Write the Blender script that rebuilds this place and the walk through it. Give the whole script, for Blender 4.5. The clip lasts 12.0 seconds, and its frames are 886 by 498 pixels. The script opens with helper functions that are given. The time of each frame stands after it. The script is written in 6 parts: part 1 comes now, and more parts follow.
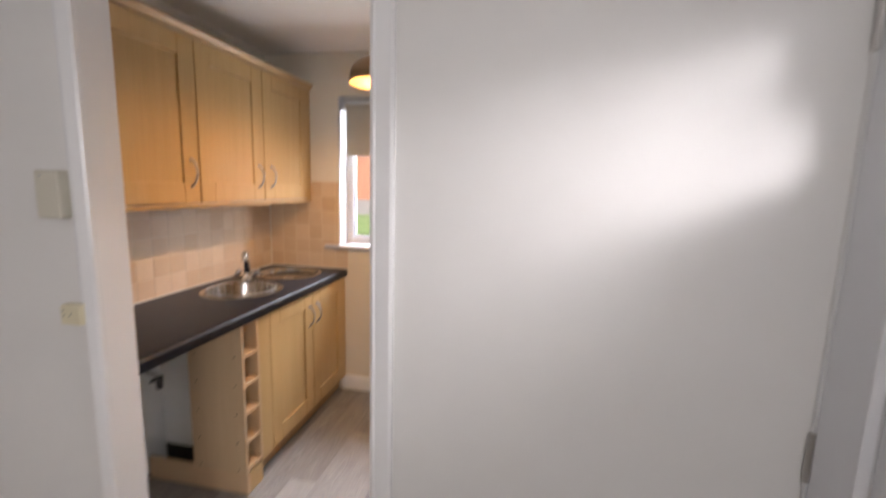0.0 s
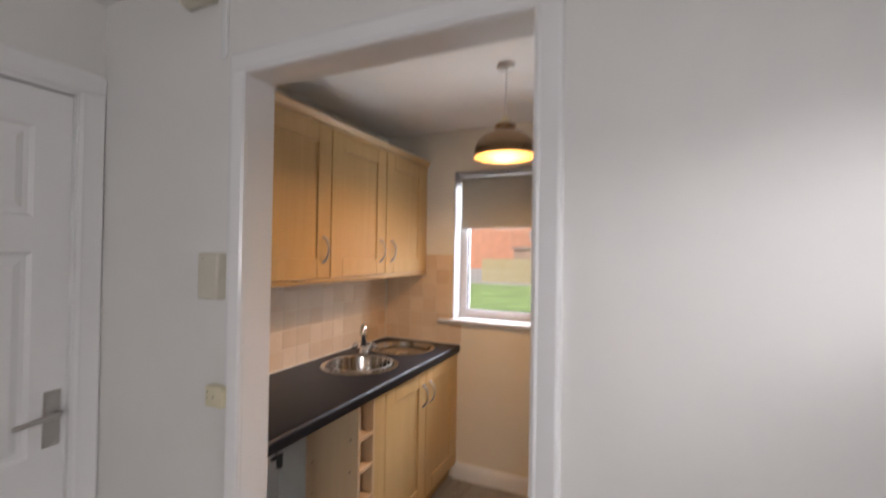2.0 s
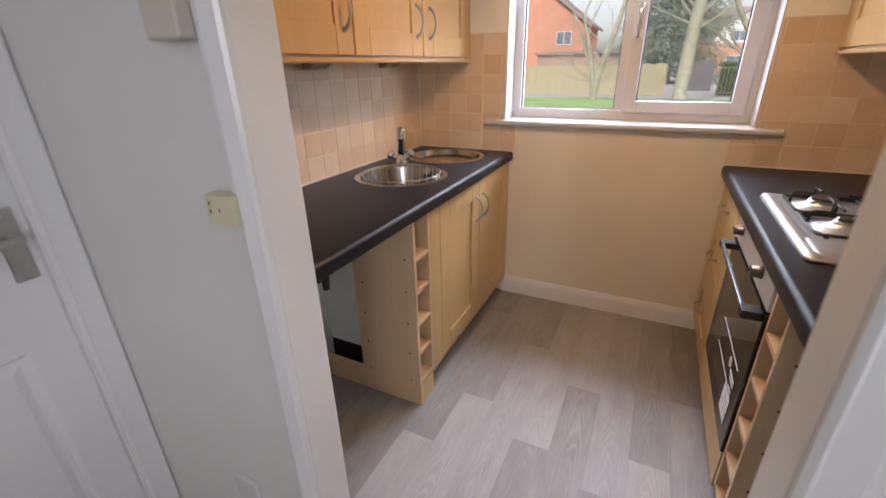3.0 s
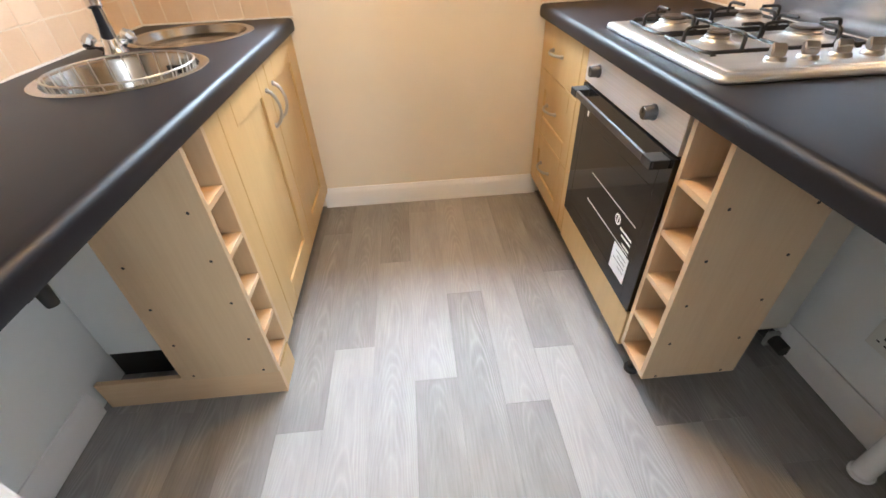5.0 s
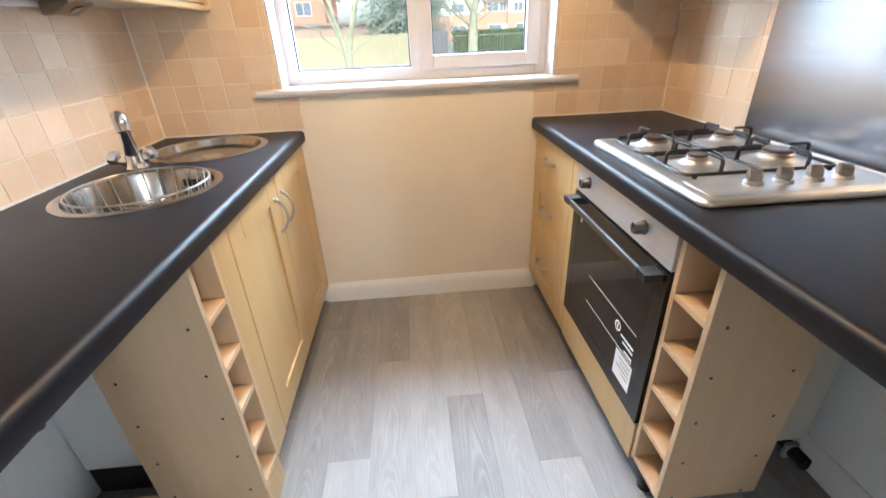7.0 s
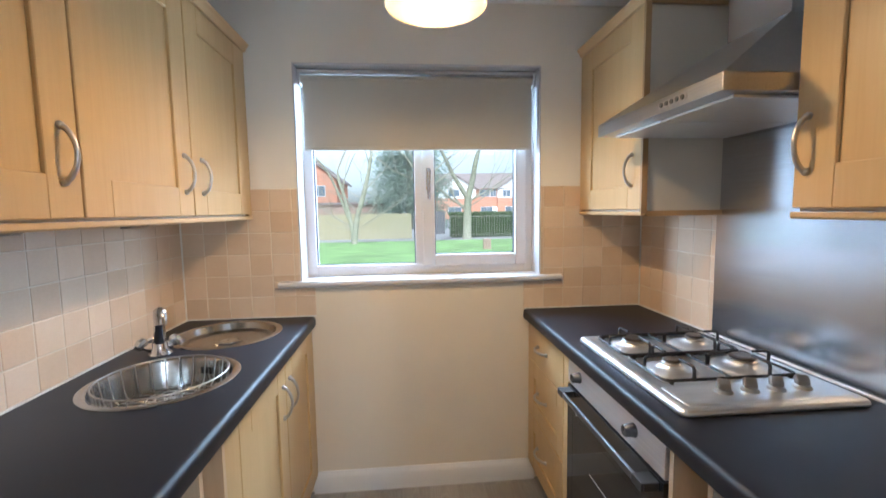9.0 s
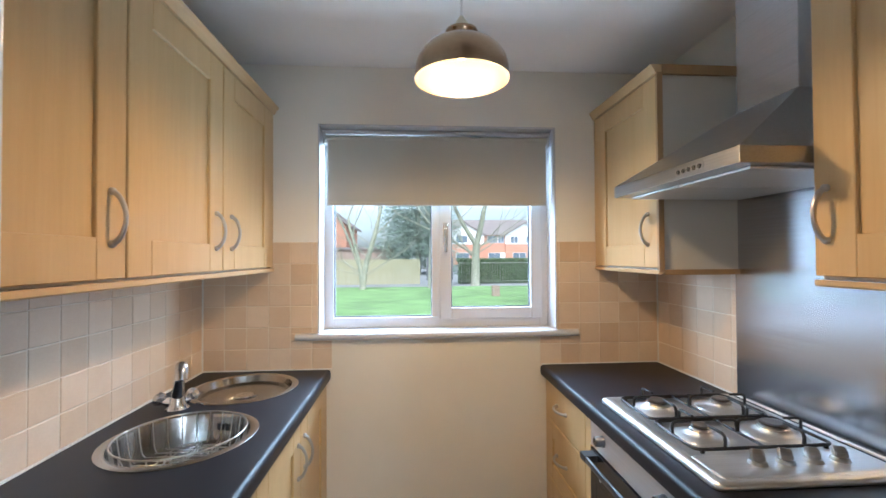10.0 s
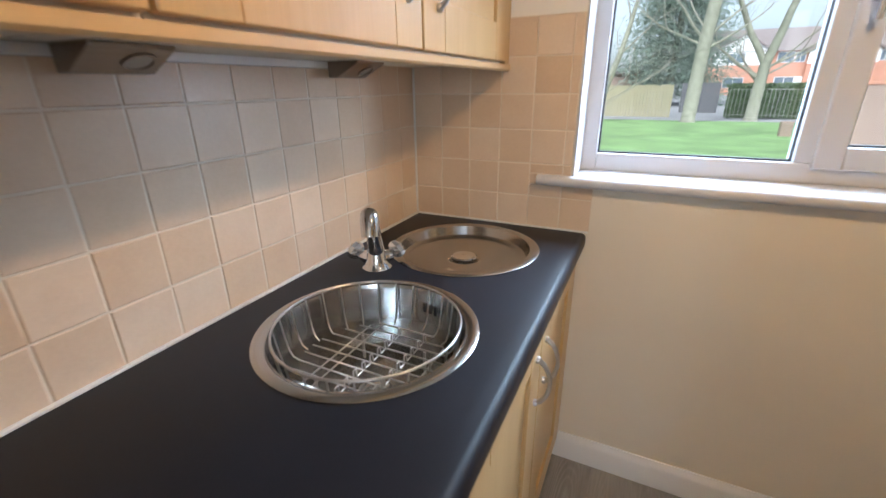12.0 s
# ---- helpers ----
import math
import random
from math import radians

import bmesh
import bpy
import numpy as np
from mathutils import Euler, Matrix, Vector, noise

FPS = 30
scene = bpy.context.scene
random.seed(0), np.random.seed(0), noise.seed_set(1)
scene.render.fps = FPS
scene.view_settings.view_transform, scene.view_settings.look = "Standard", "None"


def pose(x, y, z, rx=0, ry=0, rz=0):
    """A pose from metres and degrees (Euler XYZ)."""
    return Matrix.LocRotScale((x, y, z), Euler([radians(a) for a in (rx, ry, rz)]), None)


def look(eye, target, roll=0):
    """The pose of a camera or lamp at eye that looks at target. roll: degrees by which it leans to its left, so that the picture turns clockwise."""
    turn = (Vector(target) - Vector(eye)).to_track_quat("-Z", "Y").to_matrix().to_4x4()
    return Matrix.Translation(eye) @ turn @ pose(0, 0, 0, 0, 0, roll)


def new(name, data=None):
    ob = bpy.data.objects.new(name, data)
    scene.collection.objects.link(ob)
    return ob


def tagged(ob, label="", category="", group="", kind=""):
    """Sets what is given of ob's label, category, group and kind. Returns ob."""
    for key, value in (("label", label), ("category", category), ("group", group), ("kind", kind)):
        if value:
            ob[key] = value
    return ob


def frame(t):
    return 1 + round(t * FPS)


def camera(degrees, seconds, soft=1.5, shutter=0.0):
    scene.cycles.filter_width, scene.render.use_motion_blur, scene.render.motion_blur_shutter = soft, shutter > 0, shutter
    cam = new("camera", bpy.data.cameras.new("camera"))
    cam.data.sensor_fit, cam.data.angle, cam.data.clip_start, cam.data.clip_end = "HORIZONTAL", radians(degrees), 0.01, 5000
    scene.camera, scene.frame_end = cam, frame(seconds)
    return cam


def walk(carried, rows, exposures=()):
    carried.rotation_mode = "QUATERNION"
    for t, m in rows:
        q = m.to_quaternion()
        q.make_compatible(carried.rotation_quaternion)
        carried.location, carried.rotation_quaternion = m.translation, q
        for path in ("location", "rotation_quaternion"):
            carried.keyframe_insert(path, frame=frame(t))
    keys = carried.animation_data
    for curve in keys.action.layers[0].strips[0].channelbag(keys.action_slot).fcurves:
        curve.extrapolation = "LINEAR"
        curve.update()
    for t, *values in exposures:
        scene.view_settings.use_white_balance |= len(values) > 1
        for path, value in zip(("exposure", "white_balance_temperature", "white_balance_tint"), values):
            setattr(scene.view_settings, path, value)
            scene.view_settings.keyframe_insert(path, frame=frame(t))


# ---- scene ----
cam = camera(92.6, 12.0, soft=1.5, shutter=0.4)
PATH = [
    (0, (1.836, -2.814, 1.509), (1.462, -0.87, 1.221), 1.5),
    (0.5, (1.879, -2.871, 1.488), (1.716, -0.906, 1.828), 0.2),
    (1, (1.883, -2.926, 1.515), (1.679, -1.031, 2.122), 0.7),
    (1.5, (1.828, -2.905, 1.506), (1.387, -1.018, 2.001), 1.6),
    (2, (1.677, -2.716, 1.534), (0.857, -0.892, 1.556), 0.9),
    (2.5, (1.541, -2.522, 1.439), (0.604, -0.823, 0.953), -1.3),
    (3, (1.317, -2.395, 1.367), (0.503, -0.749, 0.575), -1.2),
    (3.5, (1.194, -2.282, 1.326), (0.713, -0.572, 0.409), 0.3),
    (3.6, (1.176, -2.245, 1.31), (0.747, -0.519, 0.395), -0.2),
    (5.3, (1.068, -1.985, 1.196), (1.185, -0.428, -0.053), -3.2),
    (5.5, (1.069, -1.968, 1.206), (1.192, -0.407, -0.039), -3.6),
    (6, (1.078, -1.954, 1.223), (1.169, -0.341, 0.043), -3.9),
    (6.5, (1.078, -1.956, 1.247), (1.177, -0.265, 0.183), -3.2),
    (7, (1.077, -1.973, 1.275), (1.186, -0.197, 0.363), -2.6),
    (7.2, (1.082, -1.974, 1.294), (1.189, -0.17, 0.439), -2.7),
    (8.8, (1.053, -2.076, 1.408), (1.214, -0.101, 1.139), -1.0),
    (9, (1.048, -2.081, 1.413), (1.221, -0.097, 1.232), -0.9),
    (9.5, (1.037, -2.105, 1.454), (1.22, -0.114, 1.444), -0.5),
    (10, (1.0, -2.099, 1.456), (1.141, -0.104, 1.489), -0.3),
    (10.5, (0.99, -1.972, 1.409), (0.858, 0.014, 1.219), -1.0),
    (11, (0.977, -1.712, 1.408), (0.333, 0.149, 1.061), -1.7),
    (11.5, (0.876, -1.532, 1.377), (0.06, 0.212, 0.836), -1.3),
    (12, (0.739, -1.329, 1.344), (-0.071, 0.353, 0.626), -0.7),
]
EXPOSURES = [(0.0, 0.99, 7150, 22), (1.5, 0.74, 7050, 21), (2.5, 0.78, 6900, 21), (3.5, 1.06, 6350, 16), (5.5, 1.95, 6200, 9), (7.0, 1.78, 5850, 8), (9.0, 1.26, 5350, 7), (10.0, 1.23, 5300, 6), (11.0, 1.11, 5450, 8), (12.0, 1.06, 5600, 9)]
walk(cam, [(t, look(eye, target, roll)) for t, eye, target, roll in PATH], EXPOSURES)

# ---- world and lights ----
world = bpy.data.worlds.new("world")
scene.world = world
world.use_nodes = True
wn = world.node_tree
sky = wn.nodes.new("ShaderNodeTexSky")
sky.sky_type, sky.sun_disc = "NISHITA", False
sky.sun_elevation, sky.sun_rotation = radians(38), radians(150)
sky.air_density, sky.dust_density = 1.0, 3.0
haze = wn.nodes.new("ShaderNodeHueSaturation")
haze.inputs["Saturation"].default_value, haze.inputs["Value"].default_value = 0.35, 0.95
wn.links.new(sky.outputs[0], haze.inputs["Color"])
wn.links.new(haze.outputs[0], wn.nodes["Background"].inputs[0])
wn.nodes["Background"].inputs[1].default_value = 0.13


def lamp(name, kind, energy, colour, m, **more):
    data = bpy.data.lights.new(name, kind)
    data.energy, data.color = energy, colour
    for key, value in more.items():
        if key == "size":
            data.shape, data.size, data.size_y = "RECTANGLE", value[0], value[1]
        elif key == "radius":
            data.shadow_soft_size = value
        elif key == "angle":
            data.angle = value
    ob = new(name, data)
    ob.matrix_world = m
    return ob


# Overcast sun, high behind the house
lamp("sun", "SUN", 1.9, (1.0, 0.96, 0.9), look((0, 0, 10), (2.2, 3.6, 5.0)), angle=radians(12))
# Sky light falling in through the kitchen window from above the blind's edge
lamp("window_daylight", "AREA", 180, (0.72, 0.86, 1.0), look((1.13, 1.35, 2.6), (1.13, -0.7, 0.85)), size=(2.6, 1.2))
# Sky light slanting in through the kitchen window from either side
lamp("window_daylight_east", "AREA", 50, (0.72, 0.86, 1.0), look((3.5, 1.35, 1.75), (0.6, -0.35, 1.35)), size=(0.9, 1.3))
lamp("window_daylight_west", "AREA", 68, (0.72, 0.86, 1.0), look((-1.24, 1.35, 1.75), (1.66, -0.35, 1.35)), size=(0.9, 1.3))
# Daylight thrown up through the kitchen window by the bright ground outside
lamp("ground_daylight", "AREA", 42, (0.80, 0.91, 0.95), look((1.13, 1.45, 0.35), (1.13, -0.9, 2.3)), size=(2.4, 0.8))
# Daylight at the front door's fanlight
lamp("fanlight_daylight", "AREA", 36, (0.88, 0.95, 1.0), look((3.26, -3.05, 2.25), (2.3, -2.1, 1.60)), size=(1.15, 0.30))
# Fill lamp for the hall, set in an unseen added window behind the camera
lamp("hall_fill", "AREA", 8.0, (0.87, 0.95, 1.0), look((2.18, -4.28, 1.62), (0.5, -2.6, 2.4)), size=(0.22, 0.84))
# The pendant's bulb
lamp("pendant_bulb_light", "POINT", 15.5, (1.0, 0.63, 0.30), pose(1.145, -0.87, 2.020), radius=0.045)


# ---- materials ----
def nodes_of(name):
    m = bpy.data.materials.new(name)
    m.use_nodes = True
    n = m.node_tree
    return m, n, n.nodes["Principled BSDF"]


def link(n, a, b):
    n.links.new(a, b)


def coords(n, scale, space="Object", shift=None):
    tc, mp = n.nodes.new("ShaderNodeTexCoord"), n.nodes.new("ShaderNodeMapping")
    link(n, tc.outputs[space], mp.inputs[0])
    mp.inputs["Scale"].default_value = scale
    if shift is not None:
        link(n, shift, mp.inputs["Location"])
    return mp.outputs[0]


def noise_node(n, vec, scale, detail=4, rough=0.55):
    t = n.nodes.new("ShaderNodeTexNoise")
    link(n, vec, t.inputs["Vector"])
    t.inputs["Scale"].default_value, t.inputs["Detail"].default_value, t.inputs["Roughness"].default_value = scale, detail, rough
    return t.outputs["Fac"]


def ramp(n, fac, stops):
    r = n.nodes.new("ShaderNodeValToRGB")
    link(n, fac, r.inputs[0])
    while len(r.color_ramp.elements) < len(stops):
        r.color_ramp.elements.new(0.5)
    for e, (p, c) in zip(r.color_ramp.elements, stops):
        e.position, e.color = p, (*c, 1)
    return r.outputs[0]


def mix(n, fac, a, b, mode="MIX"):
    x = n.nodes.new("ShaderNodeMix")
    x.data_type, x.blend_type = "RGBA", mode
    if isinstance(fac, (int, float)):
        x.inputs[0].default_value = fac
    else:
        link(n, fac, x.inputs[0])
    for slot, v in ((6, a), (7, b)):
        if isinstance(v, tuple):
            x.inputs[slot].default_value = (*v, 1)
        else:
            link(n, v, x.inputs[slot])
    return x.outputs[2]


def math_node(n, op, a, b):
    x = n.nodes.new("ShaderNodeMath")
    x.operation = op
    for slot, v in ((0, a), (1, b)):
        if isinstance(v, (int, float)):
            x.inputs[slot].default_value = v
        else:
            link(n, v, x.inputs[slot])
    return x.outputs[0]


def bump(n, p, height, strength, distance=0.002):
    b = n.nodes.new("ShaderNodeBump")
    link(n, height, b.inputs["Height"])
    b.inputs["Strength"].default_value, b.inputs["Distance"].default_value = strength, distance
    link(n, b.outputs[0], p.inputs["Normal"])


def rand_of(n):
    return n.nodes.new("ShaderNodeObjectInfo").outputs["Random"]


def surface(name, colour, rough=0.5, metal=0.0, vary=0.06, big=2.5, fine=90, relief=0.1, specular=0.5, stretch=(1, 1, 1)):
    """Painted, plastic or metal surface with broad and fine variation."""
    m, n, p = nodes_of(name)
    v = coords(n, stretch)
    a, b = noise_node(n, v, big, 3), noise_node(n, v, fine, 3)
    lo, hi = tuple(c * (1 - vary) for c in colour), tuple(min(1, c * (1 + vary)) for c in colour)
    col = ramp(n, a, [(0.3, lo), (0.7, hi)])
    col = mix(n, 0.25 * min(1, vary * 8), col, ramp(n, b, [(0.35, lo), (0.65, hi)]))
    link(n, col, p.inputs["Base Color"])
    r = n.nodes.new("ShaderNodeMapRange")
    link(n, a, r.inputs[0])
    r.inputs[3].default_value, r.inputs[4].default_value = max(0.02, rough * 0.85), min(1, rough * 1.15)
    link(n, r.outputs[0], p.inputs["Roughness"])
    p.inputs["Metallic"].default_value = metal
    p.inputs["Specular IOR Level"].default_value = specular
    if relief:
        bump(n, p, b, relief, 0.001)
    return m


def wood(name, light, dark, axis="z", rough=0.34, figure=1.0, random_tone=0.0):
    """Fine straight-grained wood or foil, grain along one axis."""
    m, n, p = nodes_of(name)
    k = {"x": (0.5, 9, 9), "y": (9, 0.5, 9), "z": (9, 9, 0.5)}[axis]
    v = coords(n, k)
    a, b = noise_node(n, v, 1.2 * figure, 4, 0.6), noise_node(n, v, 14, 3)
    col = ramp(n, a, [(0.25, dark), (0.75, light)])
    col = mix(n, 0.22, col, ramp(n, b, [(0.35, dark), (0.62, light)]))
    link(n, col, p.inputs["Base Color"])
    p.inputs["Roughness"].default_value = rough
    bump(n, p, b, 0.05, 0.0006)
    return m


def brushed(name, colour, rough, axis="y", metal=1.0):
    m, n, p = nodes_of(name)
    k = {"x": (2, 260, 260), "y": (260, 2, 260), "z": (260, 260, 2), "none": (3, 3, 3)}[axis]
    v = coords(n, k)
    a = noise_node(n, v, 1.0, 3)
    g = noise_node(n, coords(n, (1, 1, 1)), 4, 3)
    link(n, ramp(n, a, [(0.3, tuple(c * 0.86 for c in colour)), (0.7, colour)]), p.inputs["Base Color"])
    r = n.nodes.new("ShaderNodeMapRange")
    link(n, g, r.inputs[0])
    r.inputs[3].default_value, r.inputs[4].default_value = rough * 0.92, rough * 1.08
    link(n, r.outputs[0], p.inputs["Roughness"])
    p.inputs["Metallic"].default_value = metal
    bump(n, p, a, 0.02, 0.0002)
    return m


def glass(name, tint=(1, 1, 1)):
    """A thin pane: clear, with the gloss of its surface."""
    m = bpy.data.materials.new(name)
    m.use_nodes = True
    n = m.node_tree
    out = n.nodes["Material Output"]
    n.nodes.remove(n.nodes["Principled BSDF"])
    t, g, x, f = (n.nodes.new(k) for k in ("ShaderNodeBsdfTransparent", "ShaderNodeBsdfGlossy", "ShaderNodeMixShader", "ShaderNodeFresnel"))
    t.inputs[0].default_value = (*tint, 1)
    g.inputs["Roughness"].default_value = 0.02
    f.inputs[0].default_value = 1.45
    link(n, f.outputs[0], x.inputs[0]), link(n, t.outputs[0], x.inputs[1]), link(n, g.outputs[0], x.inputs[2])
    link(n, x.outputs[0], out.inputs[0])
    return m


def obscured_glass(name):
    """Reeded, rain-patterned glass that scatters daylight."""
    m, n, p = nodes_of(name)
    v = coords(n, (40, 40, 7))
    a = noise_node(n, v, 1.0, 4)
    p.inputs["Transmission Weight"].default_value = 1.0
    p.inputs["Roughness"].default_value = 0.05
    p.inputs["IOR"].default_value = 1.45
    # Dark streaks that the ripples would refract are painted into the colour
    st = noise_node(n, coords(n, (130, 130, 7)), 1.0, 4, 0.65)
    link(n, ramp(n, st, [(0.36, (0.05, 0.052, 0.06)), (0.47, (0.40, 0.41, 0.44)), (0.60, (0.95, 0.96, 0.98))]), p.inputs["Base Color"])
    bump(n, p, a, 1.0, 0.03)
    return m


def tile_glaze(name, tones):
    m, n, p = nodes_of(name)
    r = rand_of(n)
    base = ramp(n, r, [(i / (len(tones) - 1), t) for i, t in enumerate(tones)])
    sh = n.nodes.new("ShaderNodeCombineXYZ")
    link(n, math_node(n, "MULTIPLY", r, 37.0), sh.inputs[0])
    link(n, math_node(n, "MULTIPLY", r, 91.0), sh.inputs[1])
    v = coords(n, (1, 1, 1), shift=sh.outputs[0])
    a, b = noise_node(n, v, 20, 4), noise_node(n, v, 130, 3)
    col = mix(n, math_node(n, "MULTIPLY", a, 0.30), base, (0.63, 0.45, 0.28))
    cloud = noise_node(n, v, 9, 3)
    col = mix(n, 0.10, col, ramp(n, cloud, [(0.35, (0.58, 0.42, 0.28)), (0.65, (0.86, 0.74, 0.58))]))
    col = mix(n, 0.045, col, ramp(n, b, [(0.4, (0.45, 0.32, 0.22)), (0.6, (0.8, 0.68, 0.54))]))
    link(n, col, p.inputs["Base Color"])
    p.inputs["Roughness"].default_value = 0.36
    bump(n, p, a, 0.20, 0.003)
    return m


def vinyl_plank(name, lift):
    """Grey-brown printed oak: long grain with cathedral figure, a tone for each plank."""
    m, n, p = nodes_of(name)
    r = rand_of(n)
    sh = n.nodes.new("ShaderNodeCombineXYZ")
    link(n, math_node(n, "MULTIPLY", r, 53.0), sh.inputs[0])
    link(n, math_node(n, "MULTIPLY", r, 29.0), sh.inputs[1])
    v = coords(n, (8.5, 2.3, 1), shift=sh.outputs[0])
    fine = noise_node(n, coords(n, (150, 7, 1), shift=sh.outputs[0]), 1.0, 5, 0.65)
    split = n.nodes.new("ShaderNodeSeparateXYZ")
    link(n, n.nodes.new("ShaderNodeTexCoord").outputs["Object"], split.inputs[0])
    bow = math_node(n, "MULTIPLY", math_node(n, "MULTIPLY", split.outputs[0], split.outputs[0]), 1500.0)
    field = math_node(n, "ADD", math_node(n, "ADD", bow, math_node(n, "MULTIPLY", split.outputs[1], 11.0)), math_node(n, "MULTIPLY", noise_node(n, v, 0.9, 2, 0.5), 7.0))
    w = math_node(n, "FRACT", field, 0)
    w = math_node(n, "ABSOLUTE", math_node(n, "SUBTRACT", w, 0.5), 0)
    tone = ramp(n, r, [(0.0, (lift * 0.90, lift * 0.875, lift * 0.865)), (1.0, (lift * 1.10, lift * 1.075, lift * 1.065))])
    col = mix(n, 0.24, tone, ramp(n, fine, [(0.33, (0.15, 0.14, 0.135)), (0.7, (0.46, 0.448, 0.44))]))
    patch = ramp(n, noise_node(n, v, 0.55, 2), [(0.40, (0.0, 0.0, 0.0)), (0.62, (1.0, 1.0, 1.0))])
    ring = math_node(n, "MULTIPLY", math_node(n, "POWER", math_node(n, "MULTIPLY", w, 2.0), 2.0), 0.30)
    col = mix(n, math_node(n, "MULTIPLY", ring, patch), col, (0.62, 0.61, 0.60))
    blot = noise_node(n, v, 2.2, 3)
    col = mix(n, 0.16, col, ramp(n, blot, [(0.3, (0.20, 0.185, 0.17)), (0.7, (0.52, 0.50, 0.48))]))
    link(n, col, p.inputs["Base Color"])
    p.inputs["Roughness"].default_value = 0.50
    bump(n, p, fine, 0.12, 0.0008)
    return m


def emitter(name, colour, strength):
    m, n, p = nodes_of(name)
    p.inputs["Base Color"].default_value = (*colour, 1)
    p.inputs["Emission Color"].default_value = (*colour, 1)
    p.inputs["Emission Strength"].default_value = strength
    return m


